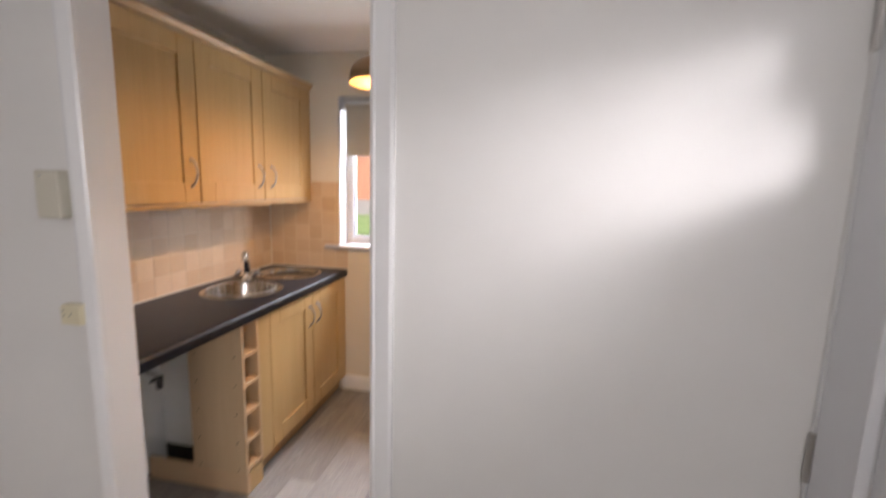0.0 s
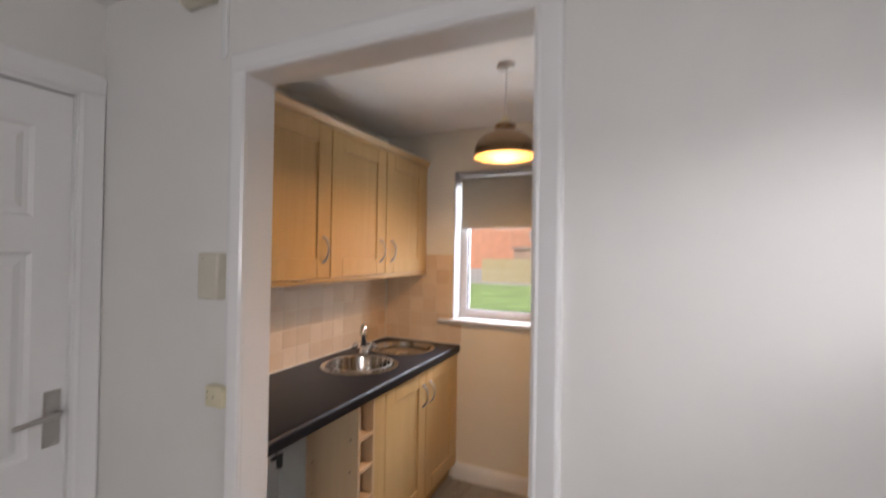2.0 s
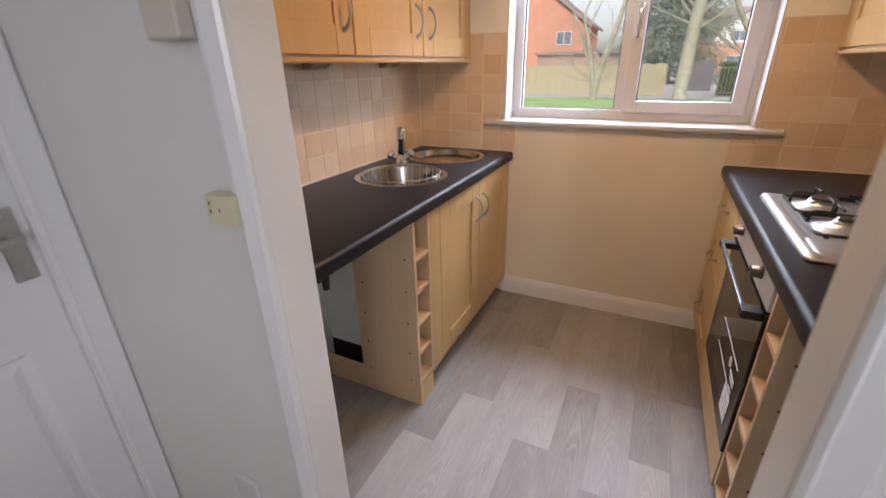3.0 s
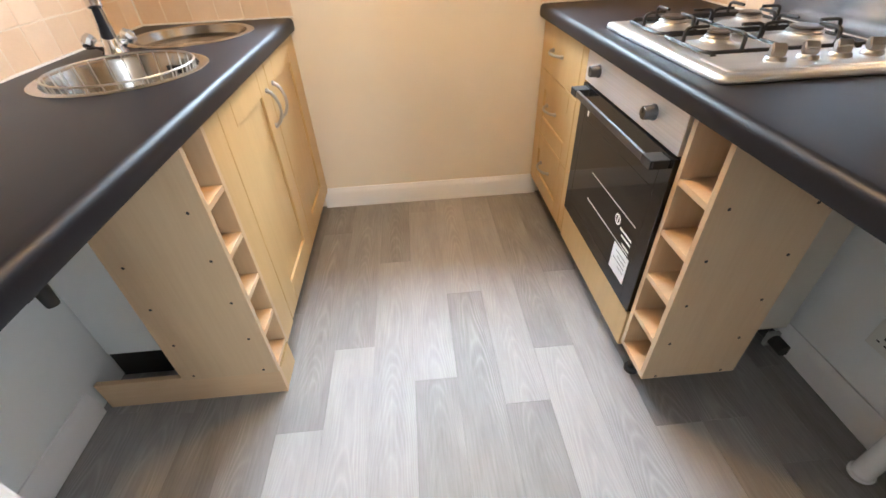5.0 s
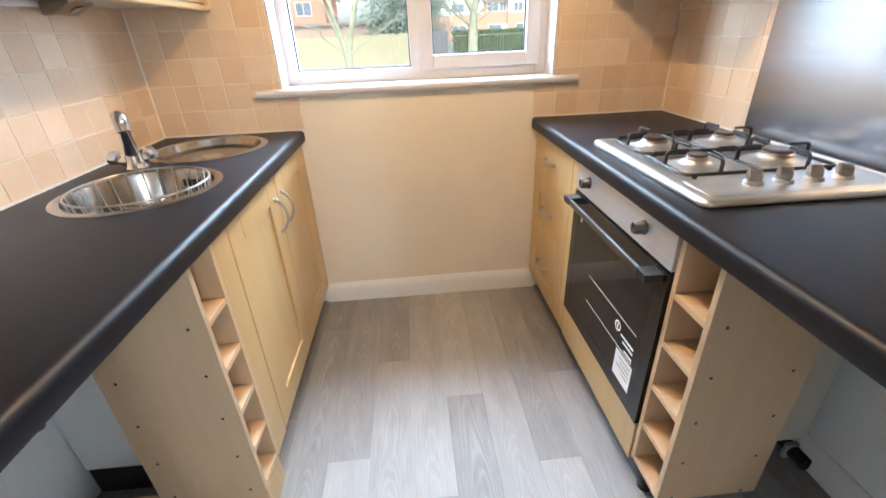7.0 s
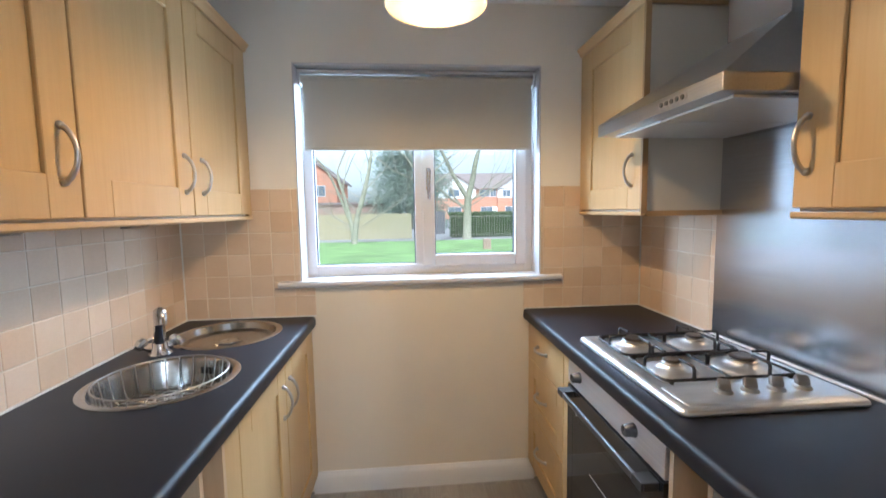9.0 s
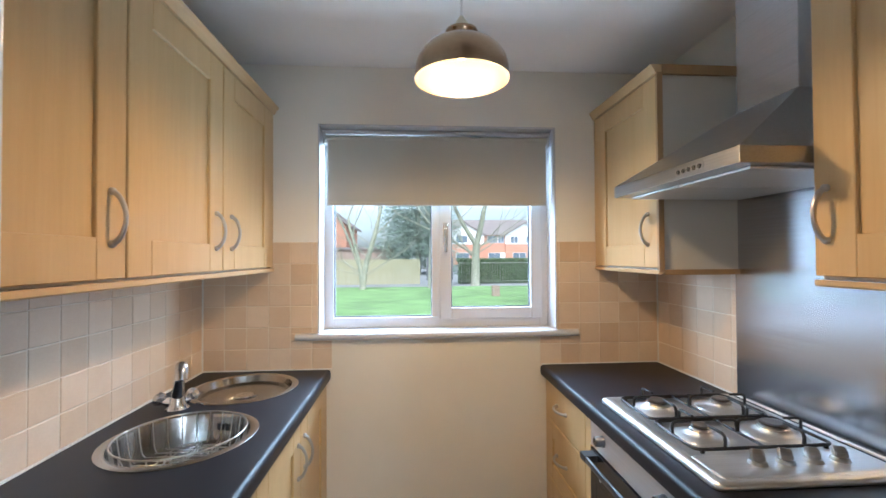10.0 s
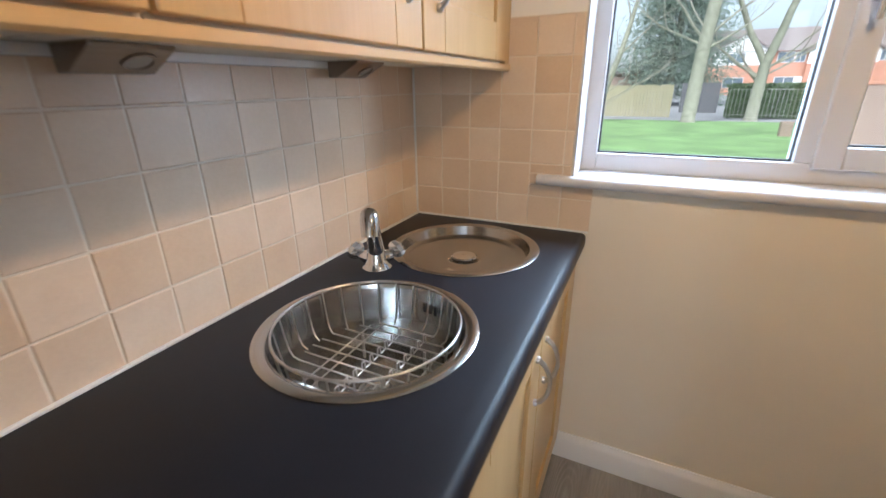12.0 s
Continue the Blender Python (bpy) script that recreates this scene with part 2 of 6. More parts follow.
M = {
    "hall_paint": surface("hall_paint", (0.74, 0.73, 0.71), 0.45, vary=0.03, relief=0.08),
    "kitchen_paint": surface("kitchen_paint", (0.77, 0.705, 0.59), 0.55, vary=0.035, relief=0.12),
    # same wall as kitchen_paint, lightened and cooled for the light higher up
    "upper_lit_paint": surface("upper_lit_paint", (0.86, 0.83, 0.76), 0.6, vary=0.03, relief=0.12),
    "under_paint": surface("under_paint", (0.78, 0.80, 0.79), 0.6, vary=0.04, relief=0.15),
    "ceiling_paint": surface("ceiling_paint", (0.88, 0.87, 0.86), 0.8, vary=0.03, relief=0.2),
    "gloss_white": surface("gloss_white", (0.80, 0.80, 0.80), 0.25, vary=0.02, relief=0.04),
    "sill_paint": surface("sill_paint", (0.60, 0.60, 0.62), 0.42, vary=0.03, relief=0.05),
    "door_white": surface("door_white", (0.74, 0.75, 0.78), 0.3, vary=0.02, relief=0.04),
    "upvc": surface("upvc", (0.62, 0.62, 0.64), 0.32, vary=0.015, relief=0.0),
    "maple": wood("maple", (0.605, 0.428, 0.208), (0.515, 0.342, 0.152)),
    "maple_h": wood("maple_h", (0.66, 0.47, 0.25), (0.55, 0.37, 0.18), axis="y"),
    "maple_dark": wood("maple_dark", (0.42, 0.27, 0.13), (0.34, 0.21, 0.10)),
    "carcass": wood("carcass", (0.62, 0.46, 0.29), (0.53, 0.37, 0.22)),
    "carcass_h": wood("carcass_h", (0.66, 0.47, 0.29), (0.57, 0.38, 0.22), axis="x"),
    "cream": surface("cream", (0.62, 0.58, 0.50), 0.5, vary=0.03),
    "worktop": surface("worktop", (0.0095, 0.0105, 0.016), 0.42, vary=0.35, big=3, fine=300, relief=0.12, specular=0.30),
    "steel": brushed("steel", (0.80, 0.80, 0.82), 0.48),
    "hood_steel": brushed("hood_steel", (0.46, 0.45, 0.45), 0.33),
    "steel_z": brushed("steel_z", (0.57, 0.57, 0.59), 0.23, axis="y"),
    "steel_x": brushed("steel_x", (0.78, 0.78, 0.78), 0.41, axis="x"),
    "handle_dark": brushed("handle_dark", (0.16, 0.16, 0.17), 0.30),
    "sink_steel": brushed("sink_steel", (0.50, 0.485, 0.46), 0.20, axis="none"),
    "chrome": surface("chrome", (0.72, 0.72, 0.73), 0.08, metal=1, vary=0.02, relief=0),
    "satin": brushed("satin", (0.56, 0.54, 0.52), 0.32, axis="none"),
    "spot_grey": brushed("spot_grey", (0.34, 0.29, 0.245), 0.36, axis="y"),
    "wire": surface("wire", (0.60, 0.58, 0.55), 0.3, metal=1, vary=0.05, relief=0),
    "cap_brown": surface("cap_brown", (0.055, 0.045, 0.038), 0.30, vary=0.2, relief=0.05, specular=0.6),
    "crystal_head": surface("crystal_head", (0.78, 0.79, 0.80), 0.06, metal=0.85, vary=0.1, big=60, relief=0),
    "iron": surface("iron", (0.016, 0.016, 0.018), 0.42, vary=0.3, relief=0.2),
    "black_glass": surface("black_glass", (0.010, 0.010, 0.011), 0.05, vary=0.1, relief=0, specular=0.6),
    "black": surface("black", (0.02, 0.02, 0.02), 0.5, vary=0.2),
    # screed under the planks, and painted shade below the base units
    "screed_and_shade": surface("screed_and_shade", (0.02, 0.018, 0.016), 0.8, vary=0.2),
    "blind": surface("blind", (0.54, 0.52, 0.465), 0.85, vary=0.04, fine=400, relief=0.3),
    "bronze": surface("bronze", (0.36, 0.245, 0.15), 0.27, metal=1.0, vary=0.15),
    "shade_inside": surface("shade_inside", (0.13, 0.08, 0.028), 0.45, vary=0.02),
    "bulb": emitter("bulb", (1.0, 0.70, 0.36), 20),
    "grout": surface("grout", (0.74, 0.65, 0.53), 0.8, vary=0.06, relief=0.3),
    "tile": tile_glaze("tile", [(0.61, 0.44, 0.29), (0.70, 0.54, 0.385), (0.63, 0.465, 0.315), (0.78, 0.64, 0.50), (0.65, 0.49, 0.34), (0.75, 0.60, 0.45)]),
    **{"plank_%d" % k: vinyl_plank("plank_%d" % k, v) for k, v in enumerate((0.145, 0.195, 0.25, 0.315, 0.39))},
    "carpet": surface("carpet", (0.16, 0.14, 0.12), 0.95, vary=0.2, fine=500, relief=0.6),
    "plastic": surface("plastic", (0.70, 0.69, 0.64), 0.35, vary=0.02, relief=0.03),
    "ivory": surface("ivory", (0.68, 0.62, 0.44), 0.35, vary=0.03, relief=0.03),
    "unit_cream": surface("unit_cream", (0.60, 0.57, 0.475), 0.4, vary=0.02, relief=0.03),
    "stain": surface("stain", (0.56, 0.53, 0.48), 0.6, vary=0.04),
    "grey_label": surface("grey_label", (0.34, 0.34, 0.33), 0.5, vary=0.3, fine=250, relief=0),
    "label_white": surface("label_white", (0.78, 0.78, 0.77), 0.5, vary=0.02, relief=0),
    "breaker_grey": surface("breaker_grey", (0.56, 0.56, 0.53), 0.45, vary=0.04, relief=0),
    "label_red": surface("label_red", (0.72, 0.30, 0.30), 0.5, vary=0.1, relief=0),
    "label_pale": surface("label_pale", (0.78, 0.70, 0.68), 0.5, vary=0.03, relief=0),
    "switch_dark": surface("switch_dark", (0.06, 0.06, 0.06), 0.4, vary=0.1, relief=0),
    "switch_red": surface("switch_red", (0.16, 0.03, 0.025), 0.4, vary=0.1, relief=0),
    "switch_green": surface("switch_green", (0.10, 0.13, 0.11), 0.4, vary=0.1, relief=0),
    "yellow": surface("yellow", (0.75, 0.6, 0.1), 0.5, vary=0.05, relief=0),
    "gasket": surface("gasket", (0.025, 0.025, 0.028), 0.6, vary=0.1, relief=0),
    "lens_white": surface("lens_white", (0.42, 0.41, 0.39), 0.12, vary=0.05, relief=0),
    "seal": surface("seal", (0.80, 0.78, 0.74), 0.4, vary=0.03, relief=0),
    "glass": glass("glass", (0.97, 0.99, 0.98)),
    "rain_glass": obscured_glass("rain_glass"),
    "grass": surface("grass", (0.22, 0.34, 0.13), 0.95, vary=0.4, big=0.9, fine=25, relief=0.6),
    "path": surface("path", (0.34, 0.33, 0.33), 0.9, vary=0.12, big=0.8, fine=40),
    "fence_wood": wood("fence_wood", (0.44, 0.385, 0.26), (0.31, 0.28, 0.165), rough=0.8),
    "gate_wood": wood("gate_wood", (0.16, 0.155, 0.16), (0.10, 0.10, 0.105), rough=0.8),
    "bark": surface("bark", (0.28, 0.27, 0.21), 0.9, vary=0.35, big=5, fine=30, relief=0.8),
    "twig": surface("twig", (0.31, 0.285, 0.235), 0.9, vary=0.2, relief=0),
    "conifer": surface("conifer", (0.17, 0.215, 0.165), 0.85, vary=0.4, big=1.5, fine=12, relief=0.4),
    "hedge": surface("hedge", (0.12, 0.165, 0.085), 0.9, vary=0.45, big=4, fine=30, relief=0.8),
    "brick_far": surface("brick_far", (0.50, 0.245, 0.165), 0.85, vary=0.16, big=1.2, fine=14),
    "brick_wall": surface("brick_wall", (0.33, 0.24, 0.195), 0.85, vary=0.15, big=1.2, fine=14),
    "render_white": surface("render_white", (0.78, 0.77, 0.75), 0.8, vary=0.04, big=1.0),
    "roof_tile": surface("roof_tile", (0.25, 0.205, 0.195), 0.85, vary=0.15, big=1.0, fine=10),
    "far_pane": surface("far_pane", (0.12, 0.15, 0.19), 0.1, vary=0.2, big=0.7, relief=0),
}


# ---- mesh helpers ----
ORIGIN = {}


def thing(name, label, category, at, group=""):
    e = new(name)
    e.empty_display_size = 0.05
    e.location = at
    ORIGIN[e] = Vector(at)
    return tagged(e, label, category, group)


def part(name, bm, material, parent=None, label="", smooth=None):
    me = bpy.data.meshes.new(name)
    if parent is not None:
        bm.transform(Matrix.Translation(-ORIGIN[parent]))
    bmesh.ops.recalc_face_normals(bm, faces=bm.faces)
    if smooth:
        for f in bm.faces:
            f.smooth = True
        lim = radians(smooth)
        for e in bm.edges:
            if len(e.link_faces) == 2 and e.calc_face_angle(0) > lim:
                e.smooth = False
    bm.to_mesh(me)
    bm.free()
    me.materials.append(M[material])
    ob = new(name, me)
    if parent is not None:
        ob.parent = parent
        ORIGIN[ob] = ORIGIN[parent]
    else:
        ORIGIN[ob] = Vector((0, 0, 0))
    if label:
        ob["label"] = label
    return ob


def structure(name, bm, material, label="", category="", smooth=None):
    return tagged(part(name, bm, material, smooth=smooth), label, category, kind="structure")


def box(bm, x0, x1, y0, y1, z0, z1, bevel=0.0, segments=2):
    x0, x1, y0, y1, z0, z1 = min(x0, x1), max(x0, x1), min(y0, y1), max(y0, y1), min(z0, z1), max(z0, z1)
    vs = bmesh.ops.create_cube(bm, size=1.0)["verts"]
    for v in vs:
        v.co = Vector((x0 + (v.co.x + 0.5) * (x1 - x0), y0 + (v.co.y + 0.5) * (y1 - y0), z0 + (v.co.z + 0.5) * (z1 - z0)))
    if bevel:
        es = list({e for v in vs for e in v.link_edges})
        bmesh.ops.bevel(bm, geom=es, offset=min(bevel, 0.49 * min(x1 - x0, y1 - y0, z1 - z0)), segments=segments, affect="EDGES", profile=0.6)
    return vs


def boxes(*rows, bevel=0.0):
    bm = bmesh.new()
    for r in rows:
        box(bm, *r, bevel=bevel)
    return bm


def one_box(*r, bevel=0.0, segments=2):
    bm = bmesh.new()
    box(bm, *r, bevel=bevel, segments=segments)
    return bm


def tube(bm, pts, r, n=8, closed=False):
    pts = [Vector(p) for p in pts]
    rings, count = [], len(pts)
    ref = None
    for i, p in enumerate(pts):
        a = pts[(i - 1) % count] if closed or i > 0 else p
        b = pts[(i + 1) % count] if closed or i < count - 1 else p
        d = (b - a).normalized()
        if ref is None:
            ref = d.orthogonal().normalized()
        ref = (ref - d * ref.dot(d)).normalized()
        side = d.cross(ref)
        rr = r[i] if isinstance(r, (list, tuple)) else r
        rings.append([bm.verts.new(p + rr * (math.cos(2 * math.pi * k / n) * ref + math.sin(2 * math.pi * k / n) * side)) for k in range(n)])
    for i in range(count if closed else count - 1):
        s, t = rings[i], rings[(i + 1) % count]
        shift = 0
        if closed and i == count - 1:
            shift = min(range(n), key=lambda q: sum((s[k].co - t[(k + q) % n].co).length for k in range(n)))
        for k in range(n):
            bm.faces.new((s[k], s[(k + 1) % n], t[(k + 1 + shift) % n], t[(k + shift) % n]))
    if not closed:
        bm.faces.new(rings[0]), bm.faces.new(list(reversed(rings[-1])))
    return bm


def lathe(bm, profile, centre, n=40, axis="z", cap=True):
    """Turns (radius, height) points round an axis through centre."""
    c = Vector(centre)

    def at(r, h, a):
        u, v = r * math.cos(a), r * math.sin(a)
        return c + {"z": Vector((u, v, h)), "x": Vector((h, u, v)), "y": Vector((u, h, v))}[axis]

    rings = []
    for r, h in profile:
        if r < 1e-5:
            rings.append([bm.verts.new(at(0, h, 0))])
        else:
            rings.append([bm.verts.new(at(r, h, 2 * math.pi * k / n)) for k in range(n)])
    for s, t in zip(rings, rings[1:]):
        for k in range(n):
            q = (k + 1) % n
            if len(s) == 1 and len(t) == 1:
                continue
            if len(s) == 1:
                bm.faces.new((s[0], t[k], t[q]))
            elif len(t) == 1:
                bm.faces.new((s[k], s[q], t[0]))
            else:
                bm.faces.new((s[k], s[q], t[q], t[k]))
    return bm


def prism(bm, outline, axis, a, b):
    """Extrudes a closed 2D outline along an axis from a to b. axis x: (y, z); y: (x, z); z: (x, y)."""

    def at(p, h):
        return {"x": (h, p[0], p[1]), "y": (p[0], h, p[1]), "z": (p[0], p[1], h)}[axis]

    s, t = [bm.verts.new(at(p, a)) for p in outline], [bm.verts.new(at(p, b)) for p in outline]
    n = len(outline)
    for k in range(n):
        bm.faces.new((s[k], s[(k + 1) % n], t[(k + 1) % n], t[k]))
    bm.faces.new(s), bm.faces.new(list(reversed(t)))
    return bm


def arc(cx, cy, r, a0, a1, n):
    return [(cx + r * math.cos(radians(a0 + (a1 - a0) * k / n)), cy + r * math.sin(radians(a0 + (a1 - a0) * k / n))) for k in range(n + 1)]


# ---- structure ----
KX, CEIL, HCEIL = 2.25, 2.39, 2.297
WY0, WY1 = -1.945, -1.862      # wall between hall and kitchen
DX0, DX1, DZ = 0.784, 1.509, 1.982
WX0, WX1, WZ0, WZ1 = 0.539, 1.722, 1.052, 2.106
HX0, HX1, HY = 0.155, 2.39, -4.3

structure("floor", one_box(-0.1, KX + 0.1, WY0, 0.3, -0.12, -0.004), "screed_and_shade", "screed under the kitchen vinyl", "floor")
structure("hall_floor", one_box(0.0, 2.56, HY, WY0, -0.12, 0.004), "carpet", "dark brown hall carpet", "floor")
wall_north = structure("wall_north", boxes(
    (-0.1, WX0, 0.0, 0.28, -0.12, CEIL + 0.1), (WX1, KX + 0.1, 0.0, 0.28, -0.12, CEIL + 0.1),
    (WX0, WX1, 0.0, 0.28, -0.12, WZ0), (WX0, WX1, 0.0, 0.28, WZ1, CEIL + 0.1)), "kitchen_paint", "cream painted kitchen wall with the window", "wall")
wall_west = structure("wall_west", one_box(-0.12, -0.007, WY1, 0.0, -0.12, CEIL + 0.1), "under_paint", "white painted kitchen wall behind the sink run", "wall")
wall_east = structure("wall_east", one_box(KX + 0.007, KX + 0.12, WY1, 0.0, -0.12, CEIL + 0.1), "under_paint", "white painted kitchen wall behind the hob run", "wall")
structure("wall_south", boxes(
    (-0.12, DX0 - 0.025, WY0, WY1, -0.12, CEIL + 0.1), (DX1 + 0.025, KX + 0.5, WY0, WY1, -0.12, CEIL + 0.1),
    (DX0 - 0.025, DX1 + 0.025, WY0, WY1, DZ + 0.025, CEIL + 0.1)), "hall_paint", "white painted hall wall with the kitchen doorway", "wall")
structure("ceiling", one_box(-0.12, KX + 0.12, WY1, 0.0, CEIL, CEIL + 0.1), "ceiling_paint", "white painted kitchen ceiling", "ceiling")
structure("hall_ceiling", one_box(0.0, 2.56, HY, WY0, HCEIL, HCEIL + 0.1), "ceiling_paint", "white painted hall ceiling", "ceiling")
structure("bulkhead", one_box(2.272, 2.56, HY, WY0, 2.03, HCEIL, bevel=0.004), "hall_paint", "white boxed-in lintel over the front door", "bulkhead")
LD0, LD1 = -2.80, -2.015
structure("hall_wall_west", boxes((0.0, HX0, LD1, WY0, -0.12, HCEIL), (0.0, HX0, HY, LD0, -0.12, HCEIL), (0.0, HX0, LD0, LD1, 2.0, HCEIL)), "hall_paint", "white painted hall side wall", "wall")
FD0, FD1 = -2.815, -1.953
structure("hall_wall_east", boxes((HX1, 2.56, FD1, WY0, -0.12, 2.03), (HX1, 2.56, HY, FD0, -0.12, 2.03)), "hall_paint", "white painted wall round the front door", "wall")
# Opening cut for the added hall window
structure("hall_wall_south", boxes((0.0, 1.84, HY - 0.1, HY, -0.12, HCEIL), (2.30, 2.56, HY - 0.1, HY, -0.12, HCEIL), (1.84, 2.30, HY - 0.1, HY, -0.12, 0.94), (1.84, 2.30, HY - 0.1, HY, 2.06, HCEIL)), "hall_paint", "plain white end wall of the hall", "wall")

# Unseen window added round the hall's fill lamp
tagged(part("window_2", boxes((1.841, 1.88, HY - 0.09, HY - 0.03, 0.941, 2.059), (2.26, 2.299, HY - 0.09, HY - 0.03, 0.941, 2.059), (1.88, 2.26, HY - 0.09, HY - 0.03, 0.941, 0.98), (1.88, 2.26, HY - 0.09, HY - 0.03, 2.02, 2.059)), "upvc"), "unseen white window added at the end of the hall for the fill lamp", "window", kind="structure")

# door lining and architrave of the kitchen doorway
structure("door_lining", boxes(
    (DX0 - 0.025, DX0, WY0 - 0.002, WY1 + 0.002, 0, DZ), (DX1, DX1 + 0.025, WY0 - 0.002, WY1 + 0.002, 0, DZ),
    (DX0 - 0.025, DX1 + 0.025, WY0 - 0.002, WY1 + 0.002, DZ, DZ + 0.025), bevel=0.002), "gloss_white", "white gloss painted doorway lining", "trim")


def architrave(name, x_in, x_out, z_in, z_out, sign):
    """Moulded architrave round the doorway's hall side."""
    y = WY0
    prof = [(0, 0), (0, 0.010), (0.008, 0.015), (0.012, 0.012), (0.030, 0.016), (0.046, 0.018), (0.052, 0.014), (0.052, 0)]
    bm = bmesh.new()
    for s, xi, k in ((-1, x_in, 0.77), (1, x_out, 1.0)):
        prism(bm, [(xi + s * d * k, y - h) for d, h in prof], "z", 0.0, z_in + 0.004)
    prism(bm, [(y - h, z_in + d) for d, h in prof], "x", x_in - 0.040, x_out + 0.052)
    return structure(name, bm, "gloss_white", "white gloss architrave round the kitchen doorway", "trim", smooth=40)


architrave("trim_doorway", DX0 - 0.001, DX1 + 0.001, DZ + 0.001, DZ + 0.05, 1)


def skirting(name, x0, x1, y, z=0.108):
    prof = [(y, 0.0), (y - 0.018, 0.0), (y - 0.018, z - 0.028), (y - 0.014, z - 0.016), (y - 0.008, z - 0.006), (y - 0.006, z), (y, z)]
    return structure(name, prism(bmesh.new(), prof, "x", x0, x1), "gloss_white", "white painted skirting board", "skirting", smooth=35)


skirting("baseboard_kitchen", 0.56, 1.69, -0.001)


def side_skirting(name, x, out, y0, y1, z=0.100):
    prof = [(x, 0.0), (x + out * 0.018, 0.0), (x + out * 0.018, z - 0.028), (x + out * 0.014, z - 0.016), (x + out * 0.008, z - 0.006), (x + out * 0.006, z), (x, z)]
    return structure(name, prism(bmesh.new(), prof, "y", y0, y1), "gloss_white", "white painted skirting board under the worktop", "skirting", smooth=35)


side_skirting("baseboard_east", KX + 0.0065, -1, WY1 + 0.002, -1.138)
side_skirting("baseboard_west", -0.0065, 1, WY1 + 0.002, -1.166)
skirting("baseboard_hall", HX0 + 0.02, DX0 - 0.056, WY0 - 0.001, 0.09)

# window: reveal lining, frame, panes, sill
FY0, FY1 = 0.13, 0.20
win = tagged(part("window_1", boxes(
    (WX0 + 0.001, WX0 + 0.050, FY0, FY1, 1.084, WZ1 - 0.001), (WX1 - 0.050, WX1 - 0.001, FY0, FY1, 1.084, WZ1 - 0.001),
    (WX0 + 0.050, WX1 - 0.050, FY0, FY1, 1.084, 1.138), (WX0 + 0.050, WX1 - 0.050, FY0, FY1, WZ1 - 0.052, WZ1 - 0.001),
    (1.098, 1.150, FY0, FY1, 1.138, WZ1 - 0.052), bevel=0.004), "upvc"), "white plastic double-glazed window with one casement", "window", kind="structure")
SX0, SX1, SZ0, SZ1 = 1.138, WX1 - 0.036, 1.124, WZ1 - 0.04
part("sash", boxes((SX0, SX0 + 0.062, FY0 - 0.014, FY0 + 0.05, SZ0, SZ1), (SX1 - 0.062, SX1, FY0 - 0.014, FY0 + 0.05, SZ0, SZ1),
                   (SX0 + 0.062, SX1 - 0.062, FY0 - 0.014, FY0 + 0.05, SZ0, SZ0 + 0.060), (SX0 + 0.062, SX1 - 0.062, FY0 - 0.014, FY0 + 0.05, SZ1 - 0.06, SZ1), bevel=0.006), "upvc", win)
PANES = ((WX0 + 0.050, 1.098, 1.138, WZ1 - 0.052, FY0 + 0.025), (SX0 + 0.062, SX1 - 0.062, SZ0 + 0.060, SZ1 - 0.06, FY0 + 0.018))
for x0, x1, z0, z1, y in PANES:
    part("gasket", boxes((x0 - 0.002, x0 + 0.005, y - 0.006, y + 0.006, z0, z1), (x1 - 0.005, x1 + 0.002, y - 0.006, y + 0.006, z0, z1),
                         (x0 + 0.005, x1 - 0.005, y - 0.006, y + 0.006, z0 - 0.002, z0 + 0.005), (x0 + 0.005, x1 - 0.005, y - 0.006, y + 0.006, z1 - 0.005, z1 + 0.002)), "gasket", win, "black rubber gasket")
    pane = part("pane", one_box(x0 + 0.003, x1 - 0.003, y - 0.002, y + 0.002, z0 + 0.003, z1 - 0.003), "glass", win)
    pane.visible_shadow = False
part("window_handle", one_box(SX0 + 0.019, SX0 + 0.043, FY0 - 0.027, FY0 - 0.0135, 1.515, 1.630, bevel=0.003), "chrome", win, "polished window handle")
bm = bmesh.new()
hx = SX0 + 0.031
tube(bm, [(hx, FY0 - 0.026, 1.617), (hx, FY0 - 0.046, 1.616), (hx, FY0 - 0.054, 1.600), (hx, FY0 - 0.052, 1.540), (hx, FY0 - 0.047, 1.475)], [0.010, 0.012, 0.011, 0.009, 0.008], 10)
part("lever", bm, "chrome", win, "polished lever", smooth=50)
structure("trim_reveal", boxes((WX0 + 0.0005, WX0 + 0.006, -0.004, FY0, 1.084, WZ1 - 0.006), (WX1 - 0.006, WX1 - 0.0005, -0.004, FY0, 1.084, WZ1 - 0.006),
                               (WX0 + 0.0005, WX1 - 0.0005, -0.004, FY0, WZ1 - 0.006, WZ1 - 0.0005)), "sill_paint", "white lined window reveal", "trim")
prof = [(FY0 + 0.03, 1.052), (-0.016, 1.052)] + [(y, z) for y, z in arc(-0.016, 1.068, 0.016, 270, 90, 8)][1:] + [(FY0 + 0.03, 1.084)]
bm = prism(bmesh.new(), prof, "x", WX0 + 0.001, WX1 - 0.001)
pf = [(-0.0065, 1.052), (-0.016, 1.052)] + [(y, z) for y, z in arc(-0.016, 1.068, 0.016, 270, 90, 8)][1:] + [(-0.0065, 1.084)]
prism(bm, pf, "x", 0.436, WX0 + 0.001), prism(bm, pf, "x", WX1 - 0.001, 1.826)
structure("window_sill", bm, "sill_paint", "white painted window board with a rounded nose", "sill", smooth=35)

